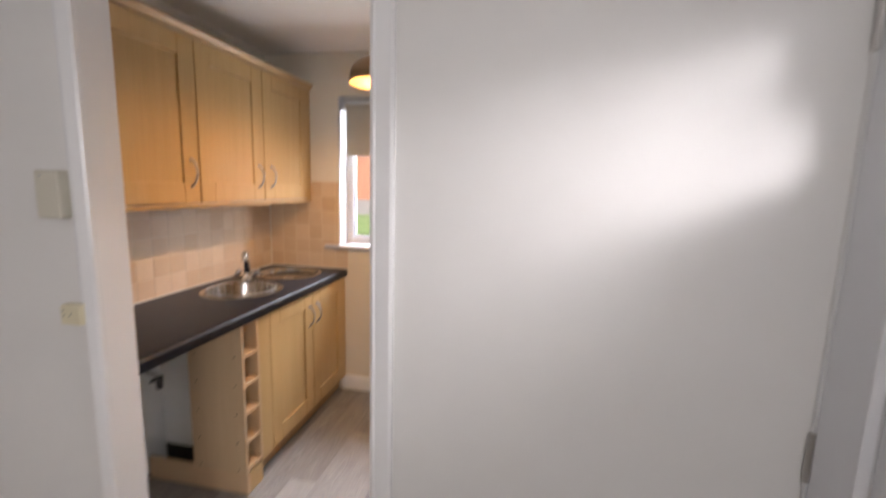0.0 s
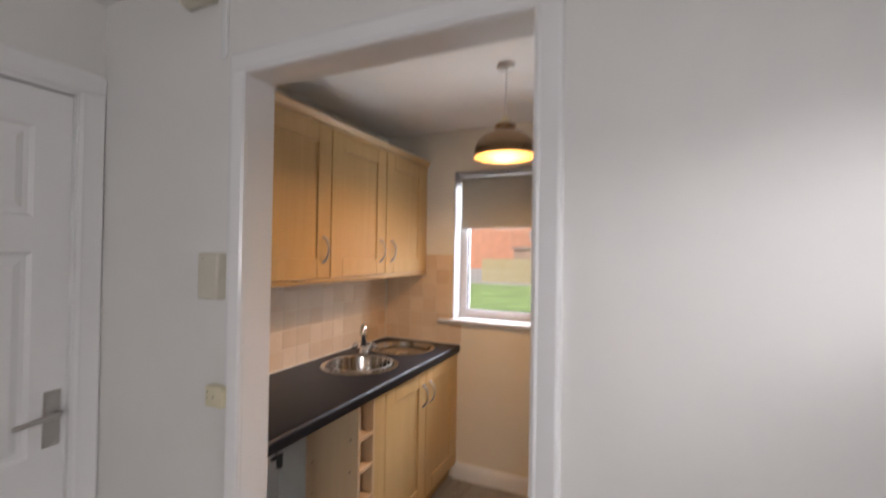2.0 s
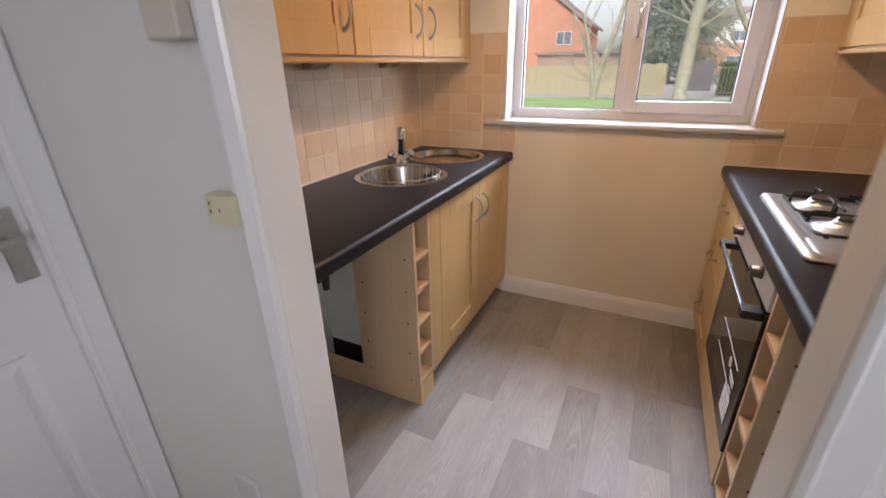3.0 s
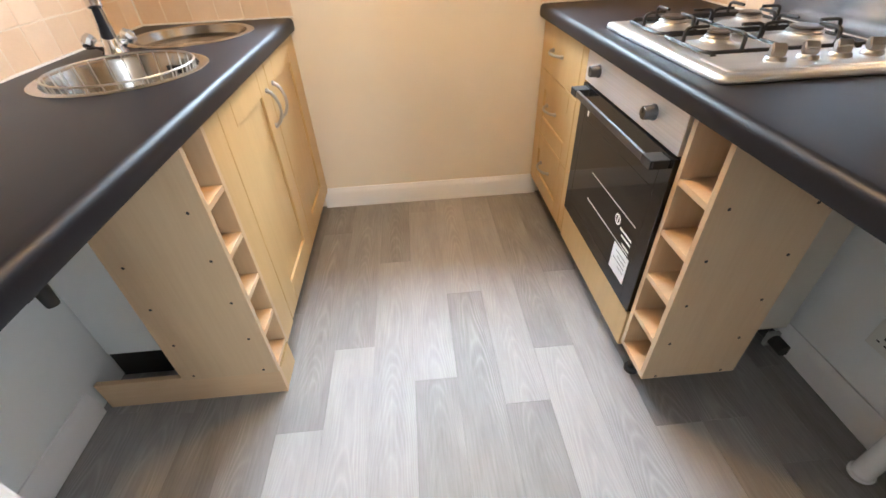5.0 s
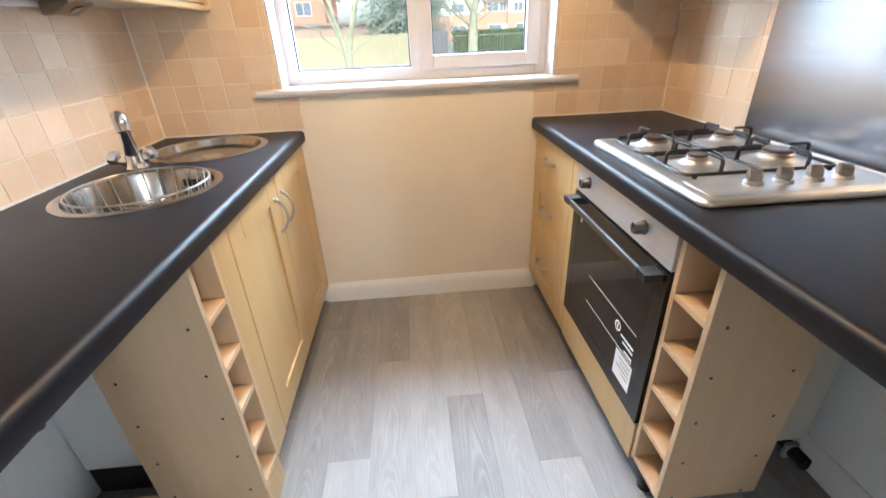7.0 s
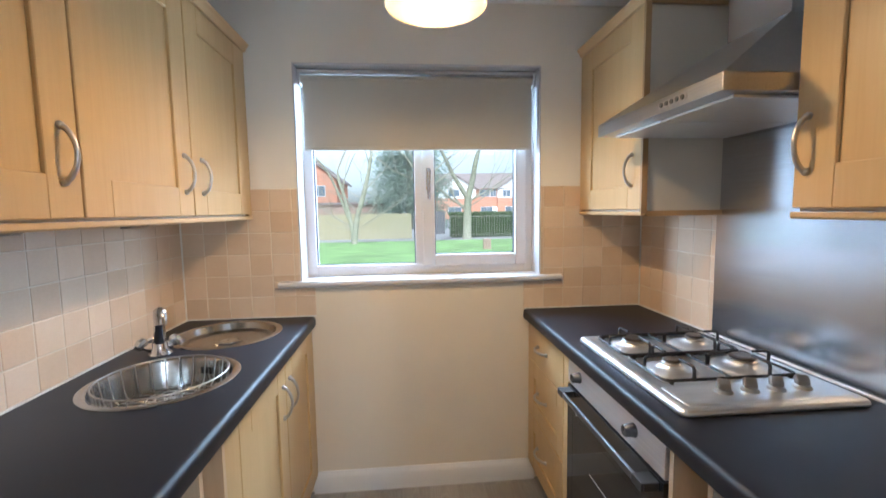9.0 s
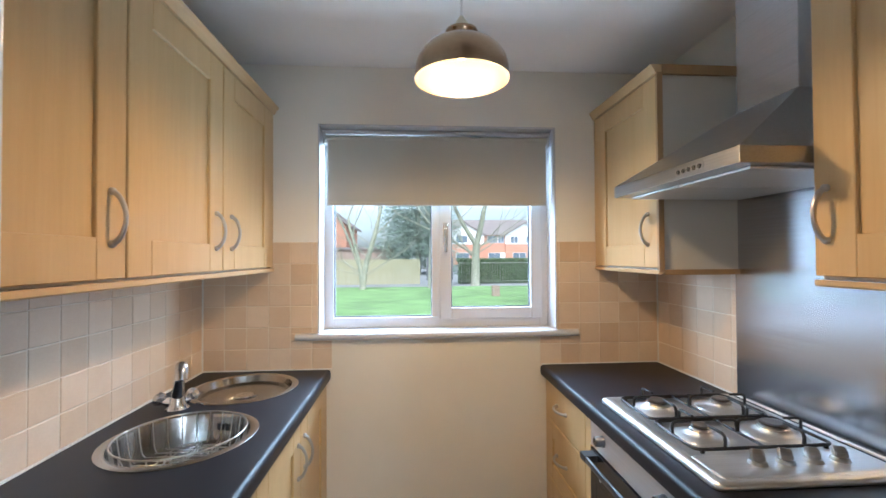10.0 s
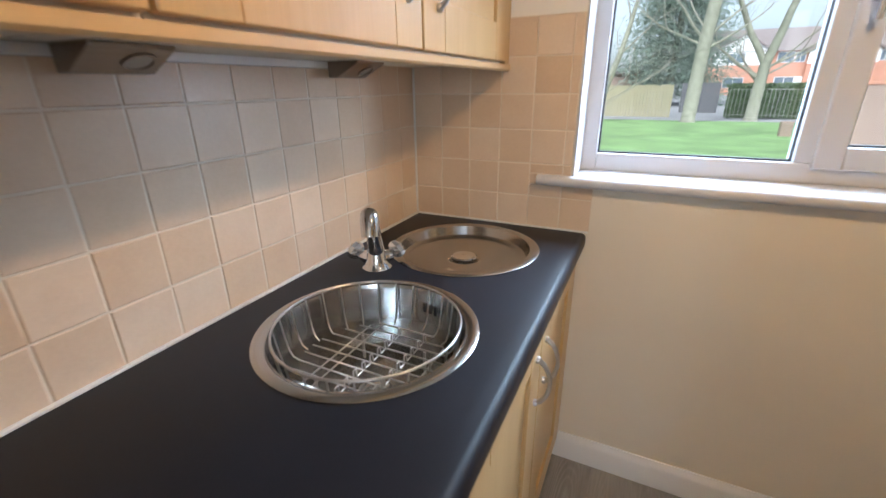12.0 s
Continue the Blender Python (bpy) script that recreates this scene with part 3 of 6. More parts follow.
# roller blind
blind = thing("roller_blind", "taupe fabric roller blind half lowered in the window", "blind", (1.13, 0.06, WZ1 - 0.02))
part("tube", tube(bmesh.new(), [(0.562, 0.075, 2.052), (1.698, 0.075, 2.052)], 0.021, 16), "blind", blind, smooth=40)
bm = bmesh.new()
prism(bm, [(0.056, 2.045), (0.0575, 2.045), (0.0575, 1.722), (0.056, 1.722)], "x", 0.572, 1.690)
part("fabric", bm, "blind", blind)
part("bottom_bar", one_box(0.572, 1.690, 0.051, 0.061, 1.712, 1.730, bevel=0.004), "blind", blind)
for x in (0.553, 1.699):
    part("bracket", one_box(x, x + 0.008, 0.045, 0.105, 2.022, 2.088, bevel=0.002), "upvc", blind, "white plastic bracket")
part("head_rail", one_box(0.548, 1.713, 0.05, 0.10, 2.078, 2.093, bevel=0.003), "upvc", blind, "white head rail")


# ---- shaker doors, drawers and handles ----
def front_panel(face, out, y0, y1, z0, z1, frame=0.092, recess=0.009, thick=0.019, plain=False):
    """A shaker door or drawer front whose face lies at x = face and looks along out (+1 or -1)."""
    bm = bmesh.new()
    back = face - out * thick
    if plain:
        box(bm, face, back, y0, y1, z0, z1, bevel=0.003)
        return bm
    f = min(frame, 0.34 * abs(z1 - z0), 0.34 * abs(y1 - y0))
    box(bm, face, back, y0, y0 + f, z0, z1, bevel=0.002, segments=1)
    box(bm, face, back, y1 - f, y1, z0, z1, bevel=0.002, segments=1)
    box(bm, face, back, y0 + f, y1 - f, z0, z0 + f, bevel=0.002, segments=1)
    box(bm, face, back, y0 + f, y1 - f, z1 - f, z1, bevel=0.002, segments=1)
    box(bm, face - out * recess, back, y0 + f - 0.001, y1 - f + 0.001, z0 + f - 0.001, z1 - f + 0.001)
    return bm


def bow_handle(face, out, y, z, length, vertical=True):
    """A flat bowed handle standing on its ends."""
    bm = bmesh.new()
    pts = []
    for k in range(15):
        u = k / 14
        s = (u - 0.5) * length
        h = 0.004 + 0.029 * math.sin(math.pi * u) ** 0.6
        pts.append((face + out * h, y + (0 if vertical else s), z + (s if vertical else 0)))
    rad = [0.0065 - 0.0012 * math.sin(math.pi * k / 14) for k in range(15)]
    tube(bm, pts, rad, 8)
    for s in (-0.5, 0.5):
        c = (face, y + (0 if vertical else s * length), z + (s * length if vertical else 0))
        lathe(bm, [(0.0, 0.0), (0.0085, 0.0), (0.0085, out * 0.006), (0.006, out * 0.010), (0, out * 0.010)], c, 12, "x")
    return bm


def door_on(cab, name, face, out, y0, y1, z0, z1, hy=None, hz=None, material="maple", **kw):
    d = part(name, front_panel(face, out, y0, y1, z0, z1, **kw), material, cab)
    if hy is not None:
        part("handle", bow_handle(face, out, hy, hz, 0.118), "satin", d, "satin steel bow handle", smooth=60)
    return d


# ---- wall units over the sink ----
UZ0, UZ1 = 1.402, 2.145
units = ((-0.002, -0.552, None), (-0.552, -1.056, None), (-1.056, -1.562, None), (-1.562, -1.858, None))
FX = 0.330
handles = (-0.488, -0.608, -1.110, -1.60)
doors = ((-0.042, -0.550), (-0.554, -1.054), (-1.058, -1.560), (-1.564, -1.856))
for (a, b, _), hy, (d0, d1) in zip(units, handles, doors):
    cab = thing("wall_cabinet", "light maple shaker wall cabinet with a bow handle", "cabinet", (0.0, b, UZ0), "wall cabinets over the sink")
    for y0 in (b + 0.001, a - 0.017):
        part("side_panel", one_box(0.001, 0.309, y0, y0 + 0.016, UZ0, UZ1), "cream", cab, "cream board side")
    part("base_panel", one_box(0.001, 0.309, b + 0.017, a - 0.017, UZ0, UZ0 + 0.016), "cream", cab, "cream board base")
    part("top_panel", one_box(0.001, 0.309, b + 0.017, a - 0.017, UZ1 - 0.016, UZ1), "cream", cab, "cream board top")
    part("back_panel", one_box(0.001, 0.006, b + 0.017, a - 0.017, UZ0 + 0.016, UZ1 - 0.016), "cream", cab, "cream board back")
    door_on(cab, "door", FX, 1, d1 + 0.0015, d0 - 0.0015, UZ0 + 0.006, UZ1 - 0.004, hy, 1.545)
    if a > -0.01:
        part("filler", one_box(0.300, 0.326, -0.0395, -0.003, UZ0, UZ1, bevel=0.001), "maple", cab)


def cornice_profile(x, s, z):
    return [(x - s * 0.02, z), (x + s * 0.004, z), (x + s * 0.008, z + 0.006), (x + s * 0.011, z + 0.016), (x + s * 0.021, z + 0.026), (x + s * 0.023, z + 0.034), (x - s * 0.02, z + 0.034)]


def run_trim(name, outline, y0, y1, label, category):
    bm = prism(bmesh.new(), outline, "y", y0, y1)
    t = thing(name, label, category, (outline[0][0], y0, outline[0][1]))
    part("moulding", bm, "maple_h", t, smooth=30)
    return t


run_trim("cornice", cornice_profile(FX, 1, UZ1 + 0.001), -1.858, -0.002, "light maple cornice along the wall cabinets", "cornice")
run_trim("light_pelmet", [(FX - 0.016, 1.384), (FX - 0.002, 1.384), (FX + 0.002, 1.388), (FX + 0.002, 1.401), (FX - 0.016, 1.401)], -1.858, -0.002, "light maple pelmet under the wall cabinets", "pelmet")

# ---- wall units beside the hood ----
RX = 1.924
cab = thing("wall_cabinet", "light maple shaker wall cabinet beside the cooker hood", "cabinet", (RX, -0.56, UZ0), "wall cabinets over the hob")
part("body", one_box(RX + 0.021, KX - 0.001, -0.556, -0.002, UZ0 - 0.004, UZ1, bevel=0.001), "cream", cab, "cream board carcass")
door_on(cab, "door", RX, -1, -0.556, -0.035, UZ0 + 0.004, UZ1 - 0.004, -0.495, 1.556)
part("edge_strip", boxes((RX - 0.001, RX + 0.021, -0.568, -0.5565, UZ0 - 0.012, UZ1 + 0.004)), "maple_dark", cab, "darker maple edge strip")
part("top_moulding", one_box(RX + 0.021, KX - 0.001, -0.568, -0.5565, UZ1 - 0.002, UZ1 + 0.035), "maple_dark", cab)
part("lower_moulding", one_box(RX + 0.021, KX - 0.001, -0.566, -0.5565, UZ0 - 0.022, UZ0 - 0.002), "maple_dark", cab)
part("filler", one_box(RX + 0.002, RX + 0.03, -0.034, -0.003, UZ0, UZ1), "maple", cab)
cab = thing("wall_cabinet", "light maple shaker wall cabinet with a bow handle", "cabinet", (RX, -1.19, UZ0), "wall cabinets over the hob")
part("body", one_box(RX + 0.021, KX - 0.001, -1.858, -1.186, UZ0 - 0.004, UZ1, bevel=0.001), "cream", cab, "cream board carcass")
door_on(cab, "door", RX, -1, -1.685, -1.186, UZ0 + 0.004, UZ1 - 0.004, -1.216, 1.545)
part("end_panel", front_panel(RX, -1, -1.857, -1.688, UZ0 + 0.004, UZ1 - 0.004, plain=True), "maple", cab)
for a, b in ((-0.566, -0.002), (-1.858, -1.186)):
    run_trim("cornice", cornice_profile(RX, -1, UZ1 + 0.001), a, b, "light maple cornice on the wall cabinet", "cornice")
    run_trim("light_pelmet", [(RX + 0.016, 1.382), (RX + 0.002, 1.382), (RX - 0.002, 1.386), (RX - 0.002, 1.397), (RX + 0.016, 1.397)], a, b, "light maple pelmet under the wall cabinet", "pelmet")

# ---- cooker hood ----
hood = thing("cooker_hood", "stainless steel chimney cooker hood above the hob", "cooker hood", (2.0, -0.87, 1.66))
H0, H1 = -1.180, -0.572
part("canopy_rim", one_box(1.750, KX - 0.002, H0, H1, 1.668, 1.708, bevel=0.002), "hood_steel", hood)
bm = bmesh.new()
lo = [bm.verts.new(p) for p in ((1.752, H0 + 0.002, 1.709), (1.752, H1 - 0.002, 1.709), (KX - 0.003, H1 - 0.002, 1.709), (KX - 0.003, H0 + 0.002, 1.709))]
hi = [bm.verts.new(p) for p in ((2.078, -0.995, 1.925), (2.078, -0.764, 1.925), (KX - 0.003, -0.764, 1.925), (KX - 0.003, -0.995, 1.925))]
for k in range(4):
    bm.faces.new((lo[k], lo[(k + 1) % 4], hi[(k + 1) % 4], hi[k]))
bm.faces.new(hi), bm.faces.new(lo)
part("canopy", bm, "hood_steel", hood)
part("chimney", one_box(2.080, KX - 0.002, -0.993, -0.766, 1.9255, CEIL - 0.002, bevel=0.002), "steel_z", hood)
part("filter", boxes((1.80, 2.22, -1.150, -0.880, 1.660, 1.667), (1.80, 2.22, -0.872, -0.602, 1.660, 1.667), bevel=0.002), "steel_x", hood, "metal grease filters")
for k in range(5):
    part("button", lathe(bmesh.new(), [(0, -0.004), (0.006, -0.004), (0.007, 0.0), (0, 0.0)], (1.7495, -1.045 + 0.022 * k, 1.688), 12, "x"), "switch_dark", hood, "small black button")
part("control_strip", one_box(1.7485, 1.7495, -1.06, -0.942, 1.680, 1.696), "satin", hood)


# ---- splashback and its tiles ----
sb = structure("splashback_steel", one_box(KX - 0.004, KX + 0.006, -1.858, -0.540, 0.912, 1.667), "steel_z", "brushed steel splashback behind the hob", "splashback")

# ---- worktops ----
WT = 0.91


def worktop(name, wall, edge, y0, y1, holes, label):
    """A laminate worktop from the wall to a rolled front edge, with round holes let into it."""
    s = 1 if edge > wall else -1
    inner = edge - s * 0.045
    w = thing(name, label, "worktop", (wall, y0, WT - 0.04))
    bm = bmesh.new()
    roll = [(inner, WT)] + [(edge - s * 0.018 + s * (px), WT - 0.018 + pz) for px, pz in arc(0, 0, 0.018, 90, 0, 6)] + [(edge, WT - 0.040), (edge - s * 0.003, WT - 0.049), (edge - s * 0.010, WT - 0.051), (edge - s * 0.0125, WT - 0.04), (inner, WT - 0.04)]
    prism(bm, roll, "y", y0, y1)
    part("front_edge", bm, "worktop", w, smooth=50)
    bm = bmesh.new()
    x0, x1 = min(wall, inner), max(wall, inner)
    ys = y0
    for cx, cy, r, lo, hi in holes:
        if lo > ys:
            box(bm, x0, x1, ys, lo, WT - 0.04, WT)
        corners = [math.atan2(py - cy, px - cx) for px in (x0, x1) for py in (lo, hi)]
        angles = sorted([2 * math.pi * k / 56 - math.pi for k in range(56)] + corners)
        ring, rim, low = [], [], []
        for a in angles:
            c, sn = math.cos(a), math.sin(a)
            tx = ((x1 if c > 0 else x0) - cx) / c if abs(c) > 1e-9 else 1e9
            ty = ((hi if sn > 0 else lo) - cy) / sn if abs(sn) > 1e-9 else 1e9
            t = min(tx, ty)
            ring.append(bm.verts.new((cx + r * c, cy + r * sn, WT)))
            rim.append(bm.verts.new((cx + t * c, cy + t * sn, WT)))
            low.append(bm.verts.new((cx + r * c, cy + r * sn, WT - 0.04)))
        n = len(angles)
        for k in range(n):
            q = (k + 1) % n
            if (rim[k].co - rim[q].co).length > 1e-6:
                bm.faces.new((ring[k], ring[q], rim[q], rim[k]))
            else:
                bm.faces.new((ring[k], ring[q], rim[k]))
            bm.faces.new((ring[q], ring[k], low[k], low[q]))
        ys = hi
    if ys < y1:
        box(bm, x0, x1, ys, y1, WT - 0.04, WT)
    part("top", bm, "worktop", w)
    return w


SINK, DRAIN = (0.300, -0.752), (0.297, -0.270)
worktop("worktop", 0.001, 0.600, WY1 + 0.002, -0.009, [(SINK[0], SINK[1], 0.192, -1.0, -0.512), (DRAIN[0], DRAIN[1], 0.192, -0.512, -0.03)], "black laminate worktop with two round steel bowls")
hob_top = worktop("worktop", KX - 0.005, 1.634, WY1 + 0.002, -0.009, [], "black laminate worktop holding the gas hob")
for x0, x1, y0, y1 in ((0.001, 0.010, WY1 + 0.01, -0.008), (0.001, 0.605, -0.014, -0.007), (1.640, KX - 0.001, -0.014, -0.007), (KX - 0.011, KX - 0.003, WY1 + 0.01, -0.008)):
    structure("trim_sealant", one_box(x0, x1, y0, y1, WT, WT + 0.006, bevel=0.002), "seal", "white silicone bead along the worktop", "sealant")


# ---- sink bowl, drainer, basket, tap ----
def round_bowl(name, centre, depth, label, flat):
    t = thing(name, label, "sink", (centre[0], centre[1], WT))
    r = 0.213
    prof = [(r, 0.0006), (r, 0.002), (r - 0.006, 0.0045), (0.192, 0.0045), (0.187, 0.002), (0.183, -0.010)]
    if flat:
        prof += [(0.178, -depth + 0.006), (0.165, -depth), (0.060, -depth - 0.002), (0.044, -depth - 0.003), (0.040, -depth - 0.006), (0, -depth - 0.006)]
    else:
        prof += [(0.174, -depth * 0.75), (0.160, -depth * 0.93), (0.130, -depth), (0.050, -depth - 0.004), (0.044, -depth - 0.007), (0.0, -depth - 0.008)]
    part("bowl", lathe(bmesh.new(), [(a, WT + h) for a, h in prof], (centre[0], centre[1], 0), 64), "sink_steel", t, smooth=40)
    part("waste", lathe(bmesh.new(), [(0.038, WT - depth + 0.0), (0.034, WT - depth + 0.003), (0.022, WT - depth - 0.001), (0.010, WT - depth + 0.002), (0, WT - depth + 0.002)], (centre[0], centre[1], 0), 28), "chrome", t, "chrome waste", smooth=50)
    return t


sink = round_bowl("sink_bowl", SINK, 0.150, "round stainless steel sink bowl set in the worktop", False)
for k in range(4):
    a = radians(66 + 5 * k)
    c = (SINK[0] + 0.1795 * math.cos(a), SINK[1] + 0.1795 * math.sin(a))
    bm = one_box(-0.004, 0.004, -0.002, 0.002, WT - 0.050, WT - 0.028)
    bm.transform(Matrix.Translation((c[0], c[1], 0)) @ Matrix.Rotation(a + math.pi / 2, 4, "Z"))
    part("overflow_slot", bm, "black", sink, "dark overflow slot")
round_bowl("drainer_bowl", DRAIN, 0.030, "round shallow stainless steel drainer set in the worktop", True)

basket = thing("wire_basket", "round steel wire draining basket standing in the sink", "basket", (SINK[0], SINK[1], WT - 0.13))
cx, cy = SINK


def ring_pts(r, z, n=56):
    return [(cx + r * math.cos(2 * math.pi * k / n), cy + r * math.sin(2 * math.pi * k / n), z) for k in range(n)]


part("rim", tube(bmesh.new(), ring_pts(0.178, WT + 0.014), 0.0027, 8, True), "wire", basket, smooth=60)
for k in range(26):
    a = 2 * math.pi * (k + 0.5) / 26
    c, s = math.cos(a), math.sin(a)
    pts = [(cx + r * c, cy + r * s, WT + h) for r, h in ((0.178, 0.014), (0.174, -0.02), (0.168, -0.058), (0.161, -0.074), (0.150, -0.0815))]
    part("wire", tube(bmesh.new(), pts, 0.0019, 5), "wire", basket, smooth=60)
for k in range(-5, 6):
    o = k * 0.027
    h = math.sqrt(0.152 ** 2 - o * o)
    part("wire", tube(bmesh.new(), [(cx - h, cy + o, WT - 0.0815), (cx + h, cy + o, WT - 0.0815)], 0.0019, 5), "wire", basket, smooth=60)
for o in (-0.088, -0.064, 0.108):
    h = math.sqrt(0.152 ** 2 - o * o)
    part("wire", tube(bmesh.new(), [(cx + o, cy - h, WT - 0.085), (cx + o, cy + h, WT - 0.085)], 0.0019, 5), "wire", basket, smooth=60)
for o in (0.0, 0.062):
    pts = []
    for k in range(-4, 5):
        y = cy + k * 0.027
        pts += [(cx + o, y - 0.0125, WT - 0.080), (cx + o, y - 0.006, WT - 0.080), (cx + o, y - 0.004, WT - 0.062), (cx + o, y + 0.004, WT - 0.062), (cx + o, y + 0.006, WT - 0.080)]
    part("prong_wire", tube(bmesh.new(), pts, 0.0018, 5), "wire", basket, smooth=60)
for a in (45, 135, 225, 315):
    c, s = math.cos(radians(a)), math.sin(radians(a))
    part("foot", tube(bmesh.new(), [(cx + 0.11 * c, cy + 0.11 * s, WT - 0.083), (cx + 0.11 * c, cy + 0.11 * s, WT - 0.142)], 0.003, 6), "wire", basket)

tx, ty = 0.150, -0.498
tap = thing("mixer_tap", "chrome mixer tap with two crystal-topped handles", "tap", (tx, ty, WT))
part("body", lathe(bmesh.new(), [(0.038, WT + 0.0005), (0.038, WT + 0.003), (0.031, WT + 0.010), (0.026, WT + 0.024), (0.023, WT + 0.046), (0.017, WT + 0.060), (0, WT + 0.064)], (tx, ty, 0), 28), "chrome", tap, smooth=40)
for dx, dy in ((-0.058, 0.000), (0.026, 0.046)):
    part("arm", tube(bmesh.new(), [(tx, ty, WT + 0.022), (tx + dx * 0.55, ty + dy * 0.55, WT + 0.024), (tx + dx * 0.8, ty + dy * 0.8, WT + 0.027)], [0.020, 0.017, 0.013], 16), "chrome", tap, smooth=50)
    d = Vector((dx, dy, 0.030)).normalized()
    turn = d.to_track_quat("Z", "Y").to_matrix().to_4x4()
    at = Matrix.Translation((tx + dx * 0.82, ty + dy * 0.82, WT + 0.028)) @ turn
    head = lathe(bmesh.new(), [(0.013, 0.0), (0.020, 0.006), (0.0255, 0.016), (0.0235, 0.027), (0.016, 0.031), (0, 0.031)], (0, 0, 0), 8)
    head.transform(at)
    hd = part("tap_head", head, "crystal_head", tap, "faceted clear tap head")
    cap = lathe(bmesh.new(), [(0.0145, 0.0312), (0.013, 0.0345), (0, 0.036)], (0, 0, 0), 20)
    cap.transform(at)
    part("tap_cap", cap, "chrome", hd, "small chrome cap", smooth=50)


def lean(d, h):
    return tx + 0.53 * d, ty - 0.85 * d, WT + h


part("spout", tube(bmesh.new(), [lean(*p) for p in ((0.000, 0.042), (0.020, 0.074), (0.055, 0.112), (0.096, 0.146), (0.128, 0.168), (0.146, 0.176))], [0.021, 0.0195, 0.0175, 0.016, 0.0155, 0.015], 20), "chrome", tap, smooth=60)
part("nozzle", tube(bmesh.new(), [lean(*p) for p in ((0.136, 0.186), (0.147, 0.184), (0.158, 0.174), (0.168, 0.154), (0.172, 0.142))], [0.011, 0.0185, 0.0205, 0.0195, 0.0185], 20), "chrome", tap, "chrome spout end", smooth=50)

# ---- base units, sink side ----
BX, BZ0, BZ1 = 0.582, 0.105, 0.862
cab = thing("sink_cabinet", "light maple shaker base cabinet with two doors under the sink", "cabinet", (0.0, -1.03, 0.0))
part("side_panel", one_box(0.001, 0.560, -1.030, -1.014, 0.115, 0.868), "under_paint", cab, "white board side")
part("side_panel", one_box(0.001, 0.547, -0.018, -0.003, 0.115, 0.868), "under_paint", cab, "white board side")
part("base_panel", one_box(0.001, 0.547, -1.0135, -0.0185, 0.115, 0.131), "under_paint", cab, "white board base")
part("stile", one_box(0.548, BX, -1.030, -0.934, 0.098, BZ1 + 0.004, bevel=0.001), "maple", cab)
door_on(cab, "door", BX, 1, -0.930, -0.487, BZ0, BZ1, -0.528, 0.715)
door_on(cab, "door", BX, 1, -0.483, -0.042, BZ0, BZ1, -0.440, 0.715)
part("filler", one_box(0.548, BX - 0.003, -0.040, -0.004, 0.098, BZ1 + 0.004), "maple", cab)
# Plinth shade put into the colour as a darker maple
part("plinth", one_box(0.512, 0.528, -1.136, -0.004, 0.0, 0.098), "maple_dark", cab, "maple plinth, darker in colour for its shade")


def rack(name, x0, x1, y0, y1, z0, z1, label, front):
    """Narrow open bottle rack: two sides, a back, a stack of shelves."""
    t = thing(name, label, "bottle rack", ((x0 + x1) / 2, (y0 + y1) / 2, z0), "bottle racks")
    th = 0.016
    part("side_panel", one_box(x0, x1, y0, y0 + th, z0, z1, bevel=0.001), "carcass", t)
    part("side_panel", one_box(x0, x1, y1 - th, y1, z0, z1, bevel=0.001), "carcass", t)
    back = (x0, x0 + 0.008) if front > 0 else (x1 - 0.008, x1)
    part("back_panel", one_box(*back, y0 + th, y1 - th, z0, z1), "carcass", t)
    for z in (0.120, 0.262, 0.406, 0.550, 0.692):
        a, b = (x0 + 0.008, x1 - 0.001) if front > 0 else (x0 + 0.001, x1 - 0.008)
        part("shelf", one_box(a, b, y0 + th, y1 - th, z, z + 0.016, bevel=0.001), "carcass_h", t)
    part("top_rail", one_box(x0 + 0.008, x1 - 0.008, y0 + th, y1 - th, z1 - 0.016, z1), "carcass_h", t)
    xs = (x0 + 0.040, x1 - 0.042)
    for x in xs:
        for z in (0.132, 0.274, 0.418, 0.562, 0.702):
            part("screw_hole", lathe(bmesh.new(), [(0, -0.0006), (0.0042, -0.0006), (0.0042, 0.002), (0, 0.002)], (x, y0, z), 10, "y"), "black", t, "small dark screw hole")
    return t


rack("bottle_rack", 0.294, 0.586, -1.162, -1.031, 0.115, 0.866, "light maple open bottle rack at the end of the sink cabinet", 1)
rr = rack("bottle_rack", 1.664, 1.940, -1.312, -1.168, 0.122, 0.866, "light maple open bottle rack at the end of the oven unit", -1)
for x, y in ((1.715, -1.19), (1.90, -1.20)):
    part("leg", lathe(bmesh.new(), [(0, 0.0), (0.022, 0.0), (0.022, 0.012), (0.014, 0.018), (0.014, 0.121), (0, 0.121)], (x, y, 0), 16), "black", rr, "black plastic adjustable leg", smooth=40)
t = thing("end_plinth", "maple plinth board under the bottle rack", "plinth", (0.3, -1.146, 0.0))
part("board", one_box(0.022, 0.584, -1.153, -1.137, 0.0, 0.114, bevel=0.001), "carcass_h", t)
part("return", one_box(0.566, 0.582, -1.1365, -1.032, 0.0, 0.098), "maple", t)
# Thin dark sheet stands in for the shade under the sink cabinet
structure("trim_void", one_box(0.002, 0.29, -1.026, -1.020, 0.001, 0.114), "screed_and_shade", "dark sheet for the shade in the gap under the sink cabinet", "gap")

